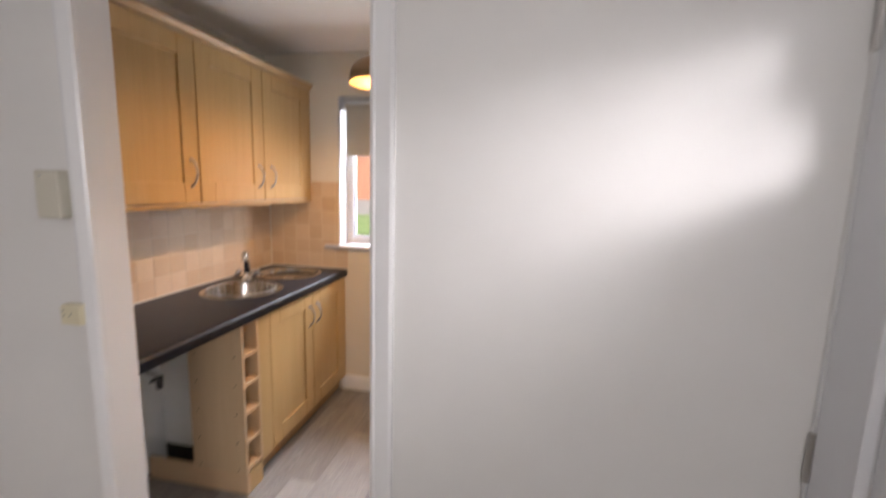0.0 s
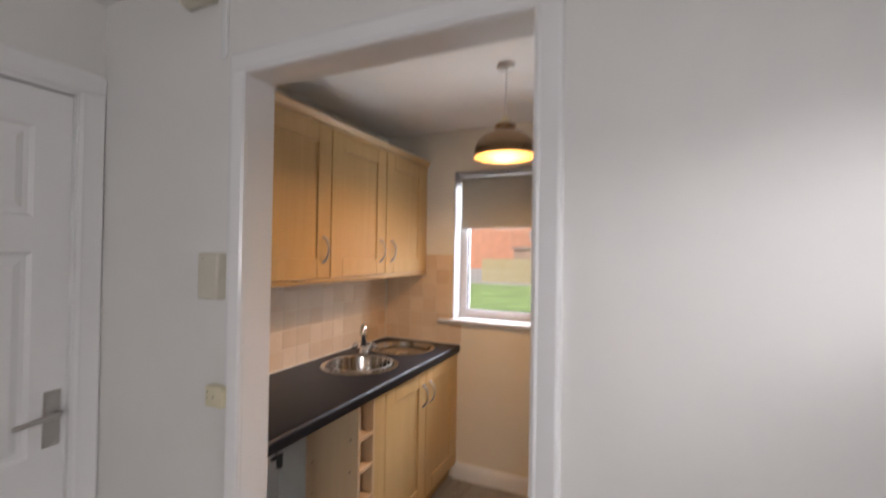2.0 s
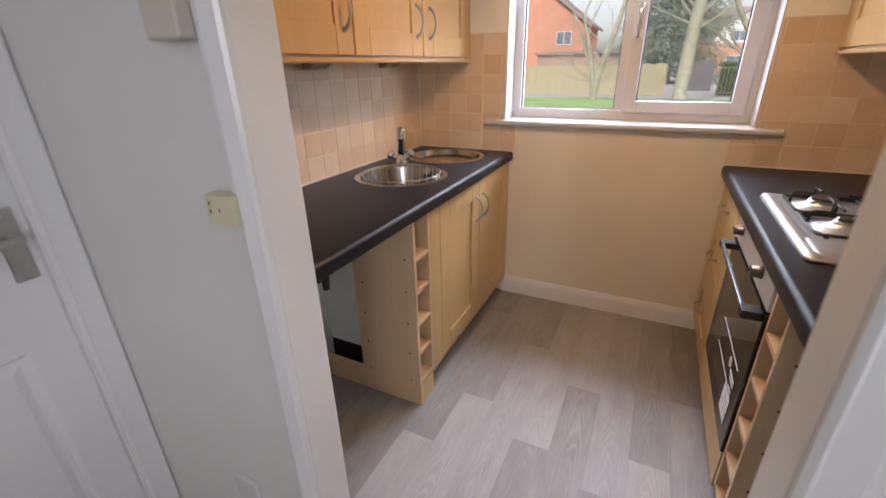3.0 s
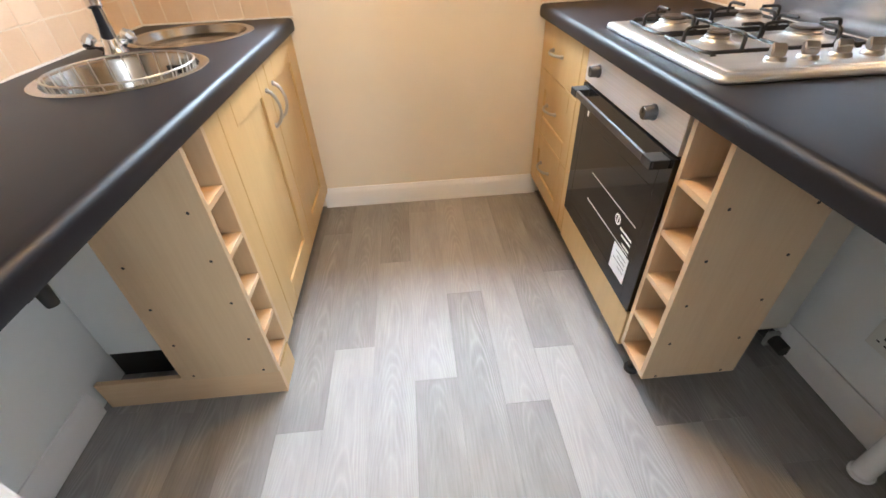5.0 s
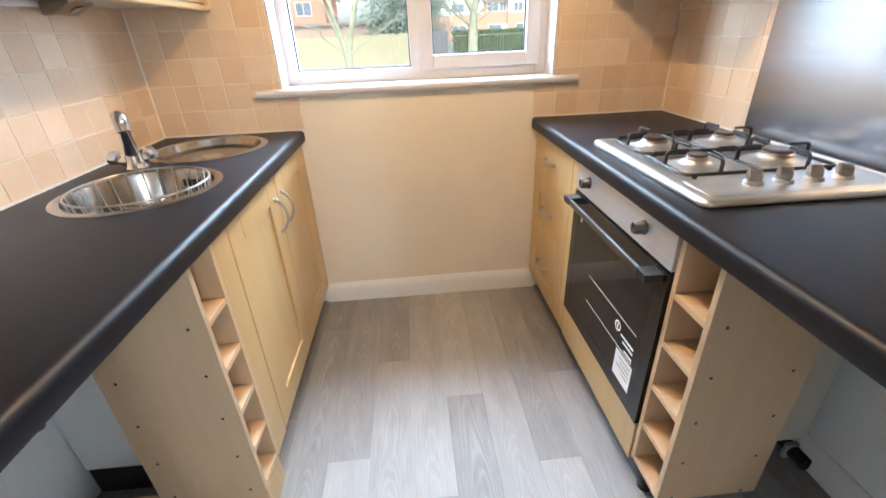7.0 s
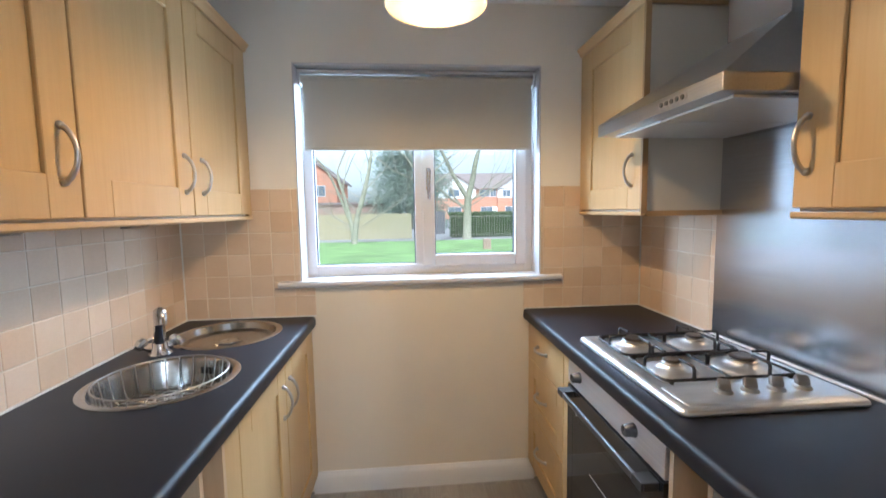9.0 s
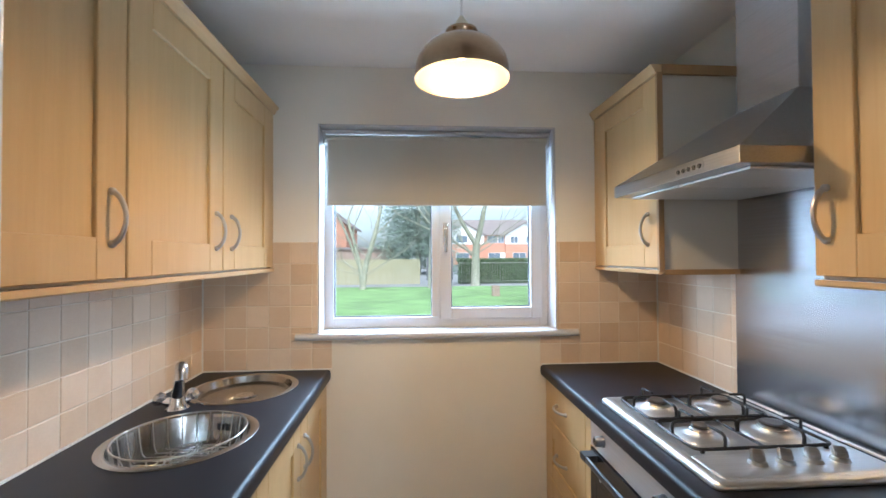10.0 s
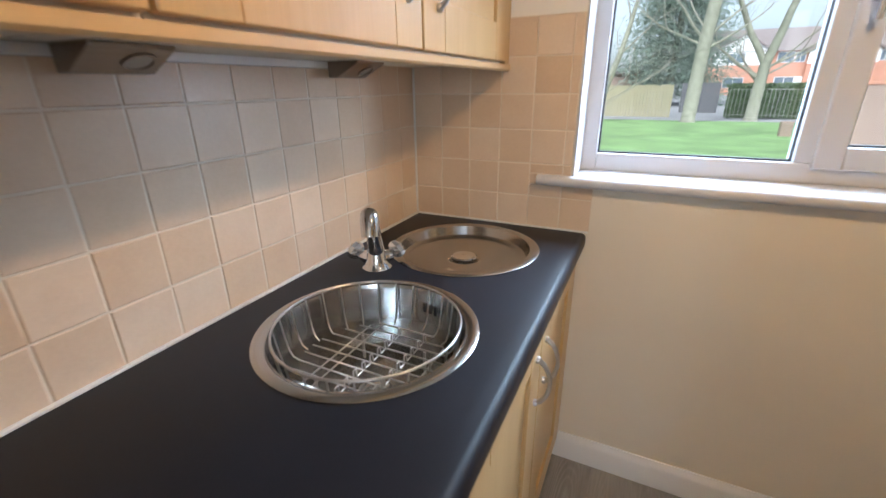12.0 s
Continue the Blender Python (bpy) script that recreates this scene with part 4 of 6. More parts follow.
# ---- base units, hob side ----
GX = 1.660
cab = thing("drawer_unit", "light maple unit of three drawers with bow handles", "drawers", (1.95, -0.28, 0.0))
part("body", one_box(GX + 0.020, KX - 0.002, -0.545, -0.003, 0.11, 0.866), "cream", cab, "cream board carcass")
for z0, z1, plain in ((0.664, 0.858, True), (0.384, 0.660, False), (0.108, 0.380, False)):
    d = part("drawer_front", front_panel(GX, -1, -0.495, -0.030, z0, z1, frame=0.075, plain=plain), "maple", cab)
    part("handle", bow_handle(GX, -1, -0.235, z0 + (0.098 if plain else 0.150), 0.118, vertical=False), "satin", d, "satin steel bow handle", smooth=60)
part("stile", one_box(GX + 0.001, GX + 0.020, -0.5455, -0.497, 0.108, 0.866), "maple", cab)
part("filler", one_box(GX + 0.003, GX + 0.020, -0.028, -0.004, 0.108, 0.866), "maple", cab)
# Recessed plinth, its shade put into a near-black colour
part("plinth", one_box(GX + 0.055, GX + 0.071, -0.66, -0.004, 0.0, 0.100), "screed_and_shade", cab, "plinth coloured near-black for its shade")

oven = thing("oven", "built-in oven with a steel control panel and black glass door", "oven", (1.95, -0.855, 0.1))
O0, O1 = -1.160, -0.552
part("body", one_box(GX + 0.020, 2.22, O0 - 0.004, O1 + 0.004, 0.11, 0.866), "cream", oven)
part("control_panel", one_box(GX - 0.002, GX + 0.019, O0, O1, 0.752, 0.862, bevel=0.002), "steel", oven, "brushed steel control panel")
part("door_frame", boxes((GX - 0.004, GX + 0.019, O0, O0 + 0.050, 0.246, 0.744), (GX - 0.004, GX + 0.019, O1 - 0.050, O1, 0.246, 0.744), (GX - 0.004, GX + 0.019, O0 + 0.05, O1 - 0.05, 0.246, 0.300), (GX - 0.004, GX + 0.019, O0 + 0.05, O1 - 0.05, 0.640, 0.744), bevel=0.001), "black_glass", oven, "black glass door edge")
part("door_glass", one_box(GX - 0.0035, GX + 0.004, O0 + 0.051, O1 - 0.051, 0.301, 0.639), "black_glass", oven, "dark reflective glass")
# Bright strips laid on the opaque glass for the lines seen in it
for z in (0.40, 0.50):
    part("oven_rail", one_box(GX - 0.0042, GX - 0.0036, O0 + 0.075, O1 - 0.20, z, z + 0.004), "steel", oven, "bright strip laid on the glass for a line seen in it")
part("handle_bar", one_box(GX - 0.050, GX - 0.040, O0 + 0.016, O1 - 0.016, 0.716, 0.736, bevel=0.002), "handle_dark", oven, "flat dark steel door handle")
for y in (O0 + 0.016, O1 - 0.062):
    part("handle_end", one_box(GX - 0.0515, GX - 0.004, y, y + 0.046, 0.7135, 0.7375, bevel=0.002), "black", oven, "black plastic handle end")
for y in (-0.655, -1.020):
    k = part("knob", lathe(bmesh.new(), [(0, -0.030), (0.014, -0.030), (0.0165, -0.027), (0.0175, -0.006), (0.020, -0.003), (0.020, 0.0), (0, 0.0)], (GX - 0.0025, y, 0.806), 24, "x"), "handle_dark", oven, "round dark steel knob", smooth=40)
    part("pointer", one_box(GX - 0.0345, GX - 0.032, y - 0.002, y + 0.002, 0.806, 0.823), "black", oven)
part("lower_panel", front_panel(GX, -1, -1.163, -0.552, 0.100, 0.240, plain=True), "maple", oven, "light maple panel under the door")
# energy label on the glass: a round mark, two lines and a white ticket
part("label_ticket", one_box(GX - 0.0046, GX - 0.0041, -1.098, -0.998, 0.300, 0.395), "label_white", oven, "white printed ticket")
for i, (w, z) in enumerate(((0.07, 0.375), (0.055, 0.360), (0.075, 0.345), (0.04, 0.330))):
    part("label_line", one_box(GX - 0.0050, GX - 0.0047, -1.088, -1.088 + w, z, z + 0.004), "grey_label", oven)
part("label_mark", lathe(bmesh.new(), [(0.012, -0.0004), (0.018, -0.0004), (0.018, 0.0), (0.012, 0.0)], (GX - 0.0042, -0.985, 0.466), 24, "x"), "label_white", oven, "white round mark")
part("label_mark", one_box(GX - 0.0046, GX - 0.0041, -0.988, -0.982, 0.456, 0.476), "label_white", oven)
for z, w in ((0.448, 0.075), (0.432, 0.060), (0.410, 0.045)):
    part("label_line", one_box(GX - 0.0046, GX - 0.0041, -1.085, -1.085 + w, z, z + 0.007), "label_white", oven)
part("small_sticker", one_box(GX - 0.0047, GX - 0.0041, -0.640, -0.628, 0.655, 0.672), "label_white", oven)

# ---- gas hob ----
hob = thing("gas_hob", "stainless steel four-burner gas hob with black pan supports", "hob", (1.95, -0.86, WT))


def rounded_outline(x0, x1, y0, y1, r, n=5):
    pts = []
    for cx0, cy0, a0 in ((x1 - r, y1 - r, 0), (x0 + r, y1 - r, 90), (x0 + r, y0 + r, 180), (x1 - r, y0 + r, 270)):
        pts += arc(cx0, cy0, r, a0, a0 + 90, n)
    return pts


def pressed_slab(x0, x1, y0, y1, r, profile):
    """A pressed sheet with rounded corners: rings at (inset, height), closed over at the last."""
    bm = bmesh.new()
    rings = [[bm.verts.new((px, py, h)) for px, py in rounded_outline(x0 + d, x1 - d, y0 + d, y1 - d, max(r - d, 0.006))] for d, h in profile]
    for p, q in zip(rings, rings[1:]):
        for k in range(len(p)):
            bm.faces.new((p[k], p[(k + 1) % len(p)], q[(k + 1) % len(p)], q[k]))
    bm.faces.new(rings[-1])
    return bm


part("base_plate", pressed_slab(1.694, 2.202, -1.168, -0.552, 0.022, [(0.002, WT + 0.0005), (0.0, WT + 0.003), (0.001, WT + 0.009), (0.005, WT + 0.0145), (0.011, WT + 0.0175), (0.018, WT + 0.0185), (0.027, WT + 0.0185), (0.034, WT + 0.0165), (0.040, WT + 0.0135), (0.046, WT + 0.0125)]), "steel_x", hob, smooth=50)
part("control_strip", pressed_slab(1.716, 2.180, -1.152, -1.022, 0.024, [(0.0, WT + 0.0125), (0.002, WT + 0.0170), (0.007, WT + 0.0200), (0.014, WT + 0.0210)]), "steel_x", hob, "raised brushed steel control strip", smooth=50)
HZ = WT + 0.0125
burners = ((1.838, -0.690, 0.036), (2.065, -0.690, 0.030), (1.838, -0.905, 0.026), (2.065, -0.905, 0.037))
for x, y, r in burners:
    b = part("burner", lathe(bmesh.new(), [(r + 0.048, HZ), (r + 0.045, HZ + 0.003), (r + 0.024, HZ + 0.007), (r + 0.010, HZ + 0.013), (r + 0.005, HZ + 0.019), (r + 0.001, HZ + 0.020), (0, HZ + 0.020)], (x, y, 0), 36), "steel_x", hob, "dished aluminium burner cup", smooth=35)
    part("burner_head", lathe(bmesh.new(), [(r + 0.002, HZ + 0.0202), (r + 0.004, HZ + 0.024), (r - 0.001, HZ + 0.0285), (r - 0.005, HZ + 0.0295), (0, HZ + 0.0295)], (x, y, 0), 32), "satin", b, "slotted metal burner head", smooth=35)
    part("burner_cap", lathe(bmesh.new(), [(r - 0.001, HZ + 0.0297), (r, HZ + 0.033), (r - 0.005, HZ + 0.0365), (r * 0.6, HZ + 0.036), (0, HZ + 0.0355)], (x, y, 0), 32), "cap_brown", b, "dark brown enamel burner cap", smooth=40)
for y in (-0.690, -0.905):
    loop = [(px, py, HZ + 0.010) for px, py in rounded_outline(1.752, 2.152, y - 0.100, y + 0.100, 0.022)]
    part("pan_support_frame", tube(bmesh.new(), loop, 0.0046, 8, True), "iron", hob, "black pan support frame", smooth=50)
    for x in (1.838, 2.065):
        for s in (-1, 1):
            yy = y + s * 0.100
            pr = [(x, yy, HZ + 0.010), (x, yy, HZ + 0.036), (x, yy - s * 0.004, HZ + 0.043), (x, yy - s * 0.012, HZ + 0.046), (x, yy - s * 0.064, HZ + 0.046)]
            part("pan_support_prong", tube(bmesh.new(), pr, [0.0048, 0.0048, 0.0048, 0.0046, 0.004], 8), "iron", hob, smooth=50)
    part("pan_support_bar", one_box(1.770, 2.134, y + 0.096, y + 0.105, HZ + 0.005, HZ + 0.0185, bevel=0.002), "iron", hob, "flat black pan support bar")
    part("pan_support_bar", tube(bmesh.new(), [(1.9515, y - 0.098, HZ + 0.010), (1.9515, y + 0.098, HZ + 0.010)], 0.0046, 8), "iron", hob, smooth=50)
    for x, d in ((1.752, 1), (1.9495, -1), (1.9535, 1), (2.152, -1)):
        pr = [(x, y, HZ + 0.010), (x, y, HZ + 0.036), (x + d * 0.004, y, HZ + 0.043), (x + d * 0.012, y, HZ + 0.046), (x + d * 0.056, y, HZ + 0.046)]
        part("pan_support_prong", tube(bmesh.new(), pr, [0.0048, 0.0048, 0.0048, 0.0046, 0.004], 8), "iron", hob, smooth=50)
    for x in (1.774, 2.130):
        for s in (-1, 1):
            part("pan_support_foot", tube(bmesh.new(), [(x, y + s * 0.0985, HZ + 0.009), (x, y + s * 0.0985, HZ)], 0.006, 8), "black", hob, "black rubber foot")
for k in range(4):
    x = 1.862 + 0.074 * k
    kb = part("knob", lathe(bmesh.new(), [(0.022, WT + 0.0212), (0.021, WT + 0.0255), (0.0185, WT + 0.0295), (0, WT + 0.0295)], (x, -1.085, 0), 24), "satin", hob, "chrome control knob", smooth=40)
    g = prism(bmesh.new(), [(-0.010, WT + 0.029), (0.010, WT + 0.029), (0.010, WT + 0.042), (0.014, WT + 0.052), (0.003, WT + 0.055), (-0.009, WT + 0.043)], "x", -0.0145, 0.0145)
    bmesh.ops.bevel(g, geom=list(g.edges), offset=0.0025, segments=2, affect="EDGES")
    g.transform(Matrix.Translation((x, -1.085, 0)) @ Matrix.Rotation(radians(-22), 4, "Z"))
    part("grip", g, "satin", kb, smooth=40)

# ---- pendant lamp ----
LX, LY = 1.145, -0.87
pend = thing("pendant_lamp", "bronze dome pendant lamp, lit, hanging from the ceiling", "lamp", (LX, LY, CEIL))
part("ceiling_rose", lathe(bmesh.new(), [(0, CEIL - 0.001), (0.040, CEIL - 0.001), (0.040, CEIL - 0.012), (0.030, CEIL - 0.022), (0.008, CEIL - 0.028), (0, CEIL - 0.028)], (LX, LY, 0), 28), "gloss_white", pend, "white ceiling rose", smooth=40)
part("cord", tube(bmesh.new(), [(LX, LY, CEIL - 0.025), (LX, LY, 2.158)], 0.0032, 8), "gloss_white", pend, "white cord")
part("lampholder", lathe(bmesh.new(), [(0, 2.164), (0.006, 2.162), (0.012, 2.152), (0.019, 2.140), (0.021, 2.128), (0.021, 2.120)], (LX, LY, 0), 24), "ivory", pend, "cream lampholder cover", smooth=50)
DOME = [(0.046 + 0.091 * math.sin(radians(a)), 1.994 + 0.092 * math.cos(radians(a))) for a in range(6, 91, 7)]
outer = [(0.0215, 2.1215), (0.040, 2.1205), (0.047, 2.117), (0.049, 2.110), (0.046, 2.104), (0.044, 2.094)] + DOME + [(0.1375, 1.990), (0.1385, 1.978), (0.140, 1.972)]
inner = [(0.1362, 1.972), (0.1350, 1.978), (0.1338, 1.990)] + [(r - 0.0036, h - 0.004) for r, h in reversed(DOME)] + [(0.030, 2.0805)]
part("shade", lathe(bmesh.new(), outer + [(0.1365, 1.972)], (LX, LY, 0), 56), "bronze", pend, "dark bronze metal shade", smooth=30)
part("shade_lining", lathe(bmesh.new(), inner + [(0, 2.0805)], (LX, LY, 0), 56), "shade_inside", pend, "pale gold enamel inside", smooth=40)
part("bulb", lathe(bmesh.new(), [(0.011, 2.080), (0.012, 2.074), (0.018, 2.066), (0.021, 2.056), (0.019, 2.046), (0.012, 2.038), (0, 2.035)], (LX, LY, 0), 24), "bulb", pend, "glowing warm bulb", smooth=60)

# ---- hall things ----
# front door with its fanlight
fd = tagged(part("door_1", bmesh.new(), "door_white"), "white panelled front door with an arched fanlight", "door", kind="structure")
FX0, FX1 = 2.392, 2.436            # room face and outer face
FY, FZ, FR = -2.385, 1.620, 0.304  # fanlight centre and glass radius
NA = 32


def fan_leaf():
    """The door leaf, with the half-round opening cut through it."""
    bm = bmesh.new()
    z_top = 2.022
    for x in (FX0, FX1):
        arch = [(FY + FR * math.cos(math.pi * k / NA), FZ + FR * math.sin(math.pi * k / NA)) for k in range(NA + 1)]
        vs = [bm.verts.new((x, y, z)) for y, z in arch]
        tops = [bm.verts.new((x, y, z_top)) for y, z in arch]
        for k in range(NA):
            bm.faces.new((vs[k], vs[k + 1], tops[k + 1], tops[k]))
        for s, v, t in ((FD1 - 0.004, vs[0], tops[0]), (FD0 + 0.004, vs[-1], tops[-1])):
            bm.faces.new((v, t, bm.verts.new((x, s, z_top)), bm.verts.new((x, s, FZ))))
        if x == FX0:
            ring0 = vs
        else:
            for k in range(NA):
                bm.faces.new((ring0[k], ring0[k + 1], vs[k + 1], vs[k]))
            bm.faces.new((ring0[0], ring0[-1], vs[-1], vs[0]))
    P0, P1 = (-2.345, -2.055), (-2.725, -2.425)
    y0, y1 = FD0 + 0.004, FD1 - 0.004
    for a, b, c, d in ((y0, y1, 1.515, FZ - 0.0005), (y0, P1[0], 0.01, 1.515), (P1[1], P0[0], 0.01, 1.515), (P0[1], y1, 0.01, 1.515),
                       (P1[0], P1[1], 0.01, 0.22), (P0[0], P0[1], 0.01, 0.22), (P1[0], P1[1], 0.80, 0.92), (P0[0], P0[1], 0.80, 0.92)):
        box(bm, FX0, FX1, a, b, c, d)
    return bm


leaf = part("leaf", fan_leaf(), "door_white", fd)
for a, b in ((-2.345, -2.055), (-2.725, -2.425)):
    for c, d in ((0.22, 0.80), (0.92, 1.515)):
        bm = bmesh.new()
        box(bm, FX0 + 0.014, FX1 - 0.01, a, b, c, d)
        box(bm, FX0 + 0.006, FX0 + 0.015, a + 0.045, b - 0.045, c + 0.045, d - 0.045, bevel=0.004)
        part("door_panel", bm, "door_white", fd)
        prf = [(0.0, 0.0145), (0.0, 0.0), (0.007, -0.003), (0.012, 0.004), (0.018, 0.0145)]
        bm = bmesh.new()
        prism(bm, [(FX0 + h, a + q) for q, h in prf], "z", c, d), prism(bm, [(FX0 + h, b - q) for q, h in prf], "z", c, d)
        prism(bm, [(FX0 + h, c + q) for q, h in prf], "y", a, b), prism(bm, [(FX0 + h, d - q) for q, h in prf], "y", a, b)
        part("panel_bead", bm, "door_white", fd)


def fan_strip(r0, r1, a0, a1, x0, x1, n=24):
    bm = bmesh.new()
    rows = []
    for k in range(n + 1):
        a = radians(a0 + (a1 - a0) * k / n)
        rows.append([bm.verts.new((x, FY + r * math.cos(a), FZ + r * math.sin(a))) for r, x in ((r0, x0), (r1, x0), (r1, x1), (r0, x1))])
    for p, q in zip(rows, rows[1:]):
        for k in range(4):
            bm.faces.new((p[k], p[(k + 1) % 4], q[(k + 1) % 4], q[k]))
    bm.faces.new(rows[0]), bm.faces.new(list(reversed(rows[-1])))
    return bm


part("fan_moulding", fan_strip(FR - 0.004, FR + 0.016, 0, 180, FX0 - 0.007, FX0 - 0.0005, 40), "door_white", fd, smooth=30)
part("fan_moulding", fan_strip(FR - 0.016, FR - 0.002, 0, 180, FX0 - 0.004, FX0 + 0.028, 40), "door_white", fd, smooth=30)
part("fan_moulding", one_box(FX0 - 0.006, FX0 + 0.028, FY - FR - 0.016, FY + FR + 0.016, FZ - 0.012, FZ + 0.006, bevel=0.003), "door_white", fd)
for a in (45, 90, 135):
    bm = boxes((FX0 - 0.008, FX0 + 0.030, 0.02, FR, -0.020, 0.020), (FX0 - 0.014, FX0 - 0.008, 0.02, FR, -0.011, 0.011), bevel=0.003)
    bm.transform(Matrix.Translation((0, FY, FZ)) @ Matrix.Rotation(radians(a), 4, "X"))
    part("glazing_bar", bm, "door_white", fd)
for a in (0, 45, 90, 135):
    bm = fan_strip(0.02, FR - 0.008, a + 1, a + 44, FX0 + 0.016, FX0 + 0.020, 10)
    p = part("fan_pane", bm, "rain_glass", fd, "rain-patterned obscure glass")
    p.visible_shadow = False
for z in (1.80, 1.02, 0.25):
    part("hinge", tube(bmesh.new(), [(FX0 - 0.004, FD1 - 0.001, z - 0.05), (FX0 - 0.004, FD1 - 0.001, z + 0.05)], 0.006, 10), "satin", fd, "steel butt hinge")
structure("trim_front_door", boxes((FX0 - 0.0035, FX1 + 0.03, FD1 - 0.001, WY0 - 0.001, 0, 2.029), (FX0 - 0.0035, FX1 + 0.03, FD0 - 0.03, FD0 + 0.001, 0, 2.029), (FX0 + 0.006, FX1 + 0.03, FD0 + 0.002, FD1 - 0.002, 2.024, 2.029)), "gloss_white", "white front door frame", "trim")

# inner hall door
ld = tagged(part("door_2", bmesh.new(), "gloss_white"), "white moulded inner door, closed, with a lever handle", "door", kind="structure")
DXF = 0.140
rows = ((0.16, 0.80), (0.94, 1.52), (1.62, 1.88))
cols = ((-2.355, -2.105), (-2.705, -2.455))
bm = bmesh.new()
y0, y1 = LD0 + 0.004, LD1 - 0.004
for a, b in ((y0, -2.705), (-2.455, -2.355), (-2.105, y1)):
    box(bm, DXF - 0.035, DXF, a, b, 0.008, 1.985)
for a, b in cols:
    for c, d in ((0.008, 0.16), (0.80, 0.94), (1.52, 1.62), (1.88, 1.985)):
        box(bm, DXF - 0.035, DXF, a, b, c, d)
part("leaf", bm, "gloss_white", ld)
for a, b in cols:
    for c, d in rows:
        bm = bmesh.new()
        v = []
        for inn, x in ((0.0, DXF), (0.010, DXF - 0.009), (0.022, DXF - 0.009), (0.040, DXF - 0.002)):
            v.append([bm.verts.new((x, *p)) for p in ((a + inn, c + inn), (b - inn, c + inn), (b - inn, d - inn), (a + inn, d - inn))])
        for s, t in zip(v, v[1:]):
            for k in range(4):
                bm.faces.new((s[k], s[(k + 1) % 4], t[(k + 1) % 4], t[k]))
        bm.faces.new(v[-1])
        part("door_panel", bm, "gloss_white", ld)
plate = part("handle_plate", one_box(DXF + 0.0005, DXF + 0.006, -2.074, -2.034, 0.958, 1.120, bevel=0.002), "satin", ld, "satin nickel backplate")
part("lever", tube(bmesh.new(), [(DXF + 0.004, -2.052, 1.058), (DXF + 0.040, -2.052, 1.058), (DXF + 0.050, -2.060, 1.058), (DXF + 0.052, -2.10, 1.056), (DXF + 0.050, -2.155, 1.050)], [0.010, 0.010, 0.009, 0.0075, 0.007], 10), "satin", ld, "satin nickel lever", smooth=60)
for z in (0.972, 1.106):
    part("screw", lathe(bmesh.new(), [(0, 0.007), (0.003, 0.007), (0.0035, 0.006), (0, 0.006)], (DXF, -2.054, z), 10, "x"), "chrome", ld)
prof = [(0, 0), (0, 0.008), (0.010, 0.012), (0.016, 0.010), (0.040, 0.014), (0.060, 0.016), (0.066, 0.012), (0.066, 0)]
bm = bmesh.new()
prism(bm, [(HX0 + h, LD1 + d + 0.002) for d, h in prof], "z", 0, 2.0)
prism(bm, [(HX0 + h, LD0 - d - 0.002) for d, h in prof], "z", 0, 2.0)
prism(bm, [(HX0 + h, 2.0 + d) for d, h in prof], "y", LD0 - 0.068, LD1 + 0.068)
structure("trim_hall_door", bm, "gloss_white", "white gloss architrave round the inner door", "trim", smooth=35)
structure("trim_hall_lining", boxes((0.02, HX0 + 0.004, LD1 - 0.003, LD1 + 0.002, 0, 2.0), (0.02, HX0 + 0.004, LD0 - 0.002, LD0 + 0.003, 0, 2.0), (0.02, HX0 + 0.004, LD0, LD1, 1.988, 2.0), (0.02, DXF - 0.036, LD0 + 0.003, LD1 - 0.003, 0, 1.988)), "gloss_white", "white door lining", "trim")

# consumer unit
cu = thing("consumer_unit", "cream plastic fuse box with switches on the hall wall", "fuse box", (1.815, WY0, 2.07))
CX0, CX1, CY = 1.616, 2.010, WY0 - 0.105
bm = bmesh.new()
prism(bm, [(WY0 - 0.001, 2.085), (CY + 0.012, 2.058), (CY + 0.002, 2.066), (CY + 0.010, 2.090), (CY + 0.010, 2.180), (WY0 - 0.001, 2.180)], "x", CX0 + 0.004, CX1 - 0.004)
part("base", bm, "unit_cream", cu)
part("frame", boxes((CX0, CX0 + 0.012, CY, WY0 - 0.03, 2.062, 2.186), (CX1 - 0.012, CX1, CY, WY0 - 0.03, 2.062, 2.186), (CX0 + 0.012, CX1 - 0.012, CY, CY + 0.01, 2.062, 2.088), bevel=0.002), "unit_cream", cu)
bm = bmesh.new()
box(bm, CX0, CX1, CY - 0.002, WY0 - 0.001, 2.186, HCEIL - 0.004, bevel=0.006)
part("cover", bm, "unit_cream", cu, smooth=40)
part("thumb_catch", one_box(1.762, 1.838, CY - 0.008, CY + 0.01, 2.176, 2.206, bevel=0.008, segments=3), "unit_cream", cu, smooth=40)
fy = CY + 0.0095
part("switch_plate", one_box(1.638, 1.992, fy - 0.004, fy, 2.096, 2.176, bevel=0.001), "unit_cream", cu)
part("main_switch", one_box(1.648, 1.678, fy - 0.010, fy - 0.004, 2.118, 2.170, bevel=0.001), "breaker_grey", cu, "white main switch")
part("toggle", one_box(1.655, 1.668, fy - 0.020, fy - 0.010, 2.130, 2.152, bevel=0.002), "switch_green", cu, "dark green toggle")
for k in range(2):
    part("blank", one_box(1.684 + 0.028 * k, 1.710 + 0.028 * k, fy - 0.007, fy - 0.004, 2.116, 2.172, bevel=0.001), "unit_cream", cu)
part("breaker_block", one_box(1.744, 1.812, fy - 0.010, fy - 0.004, 2.118, 2.170, bevel=0.001), "breaker_grey", cu)
part("breaker_block", one_box(1.826, 1.970, fy - 0.010, fy - 0.004, 2.118, 2.170, bevel=0.001), "breaker_grey", cu)
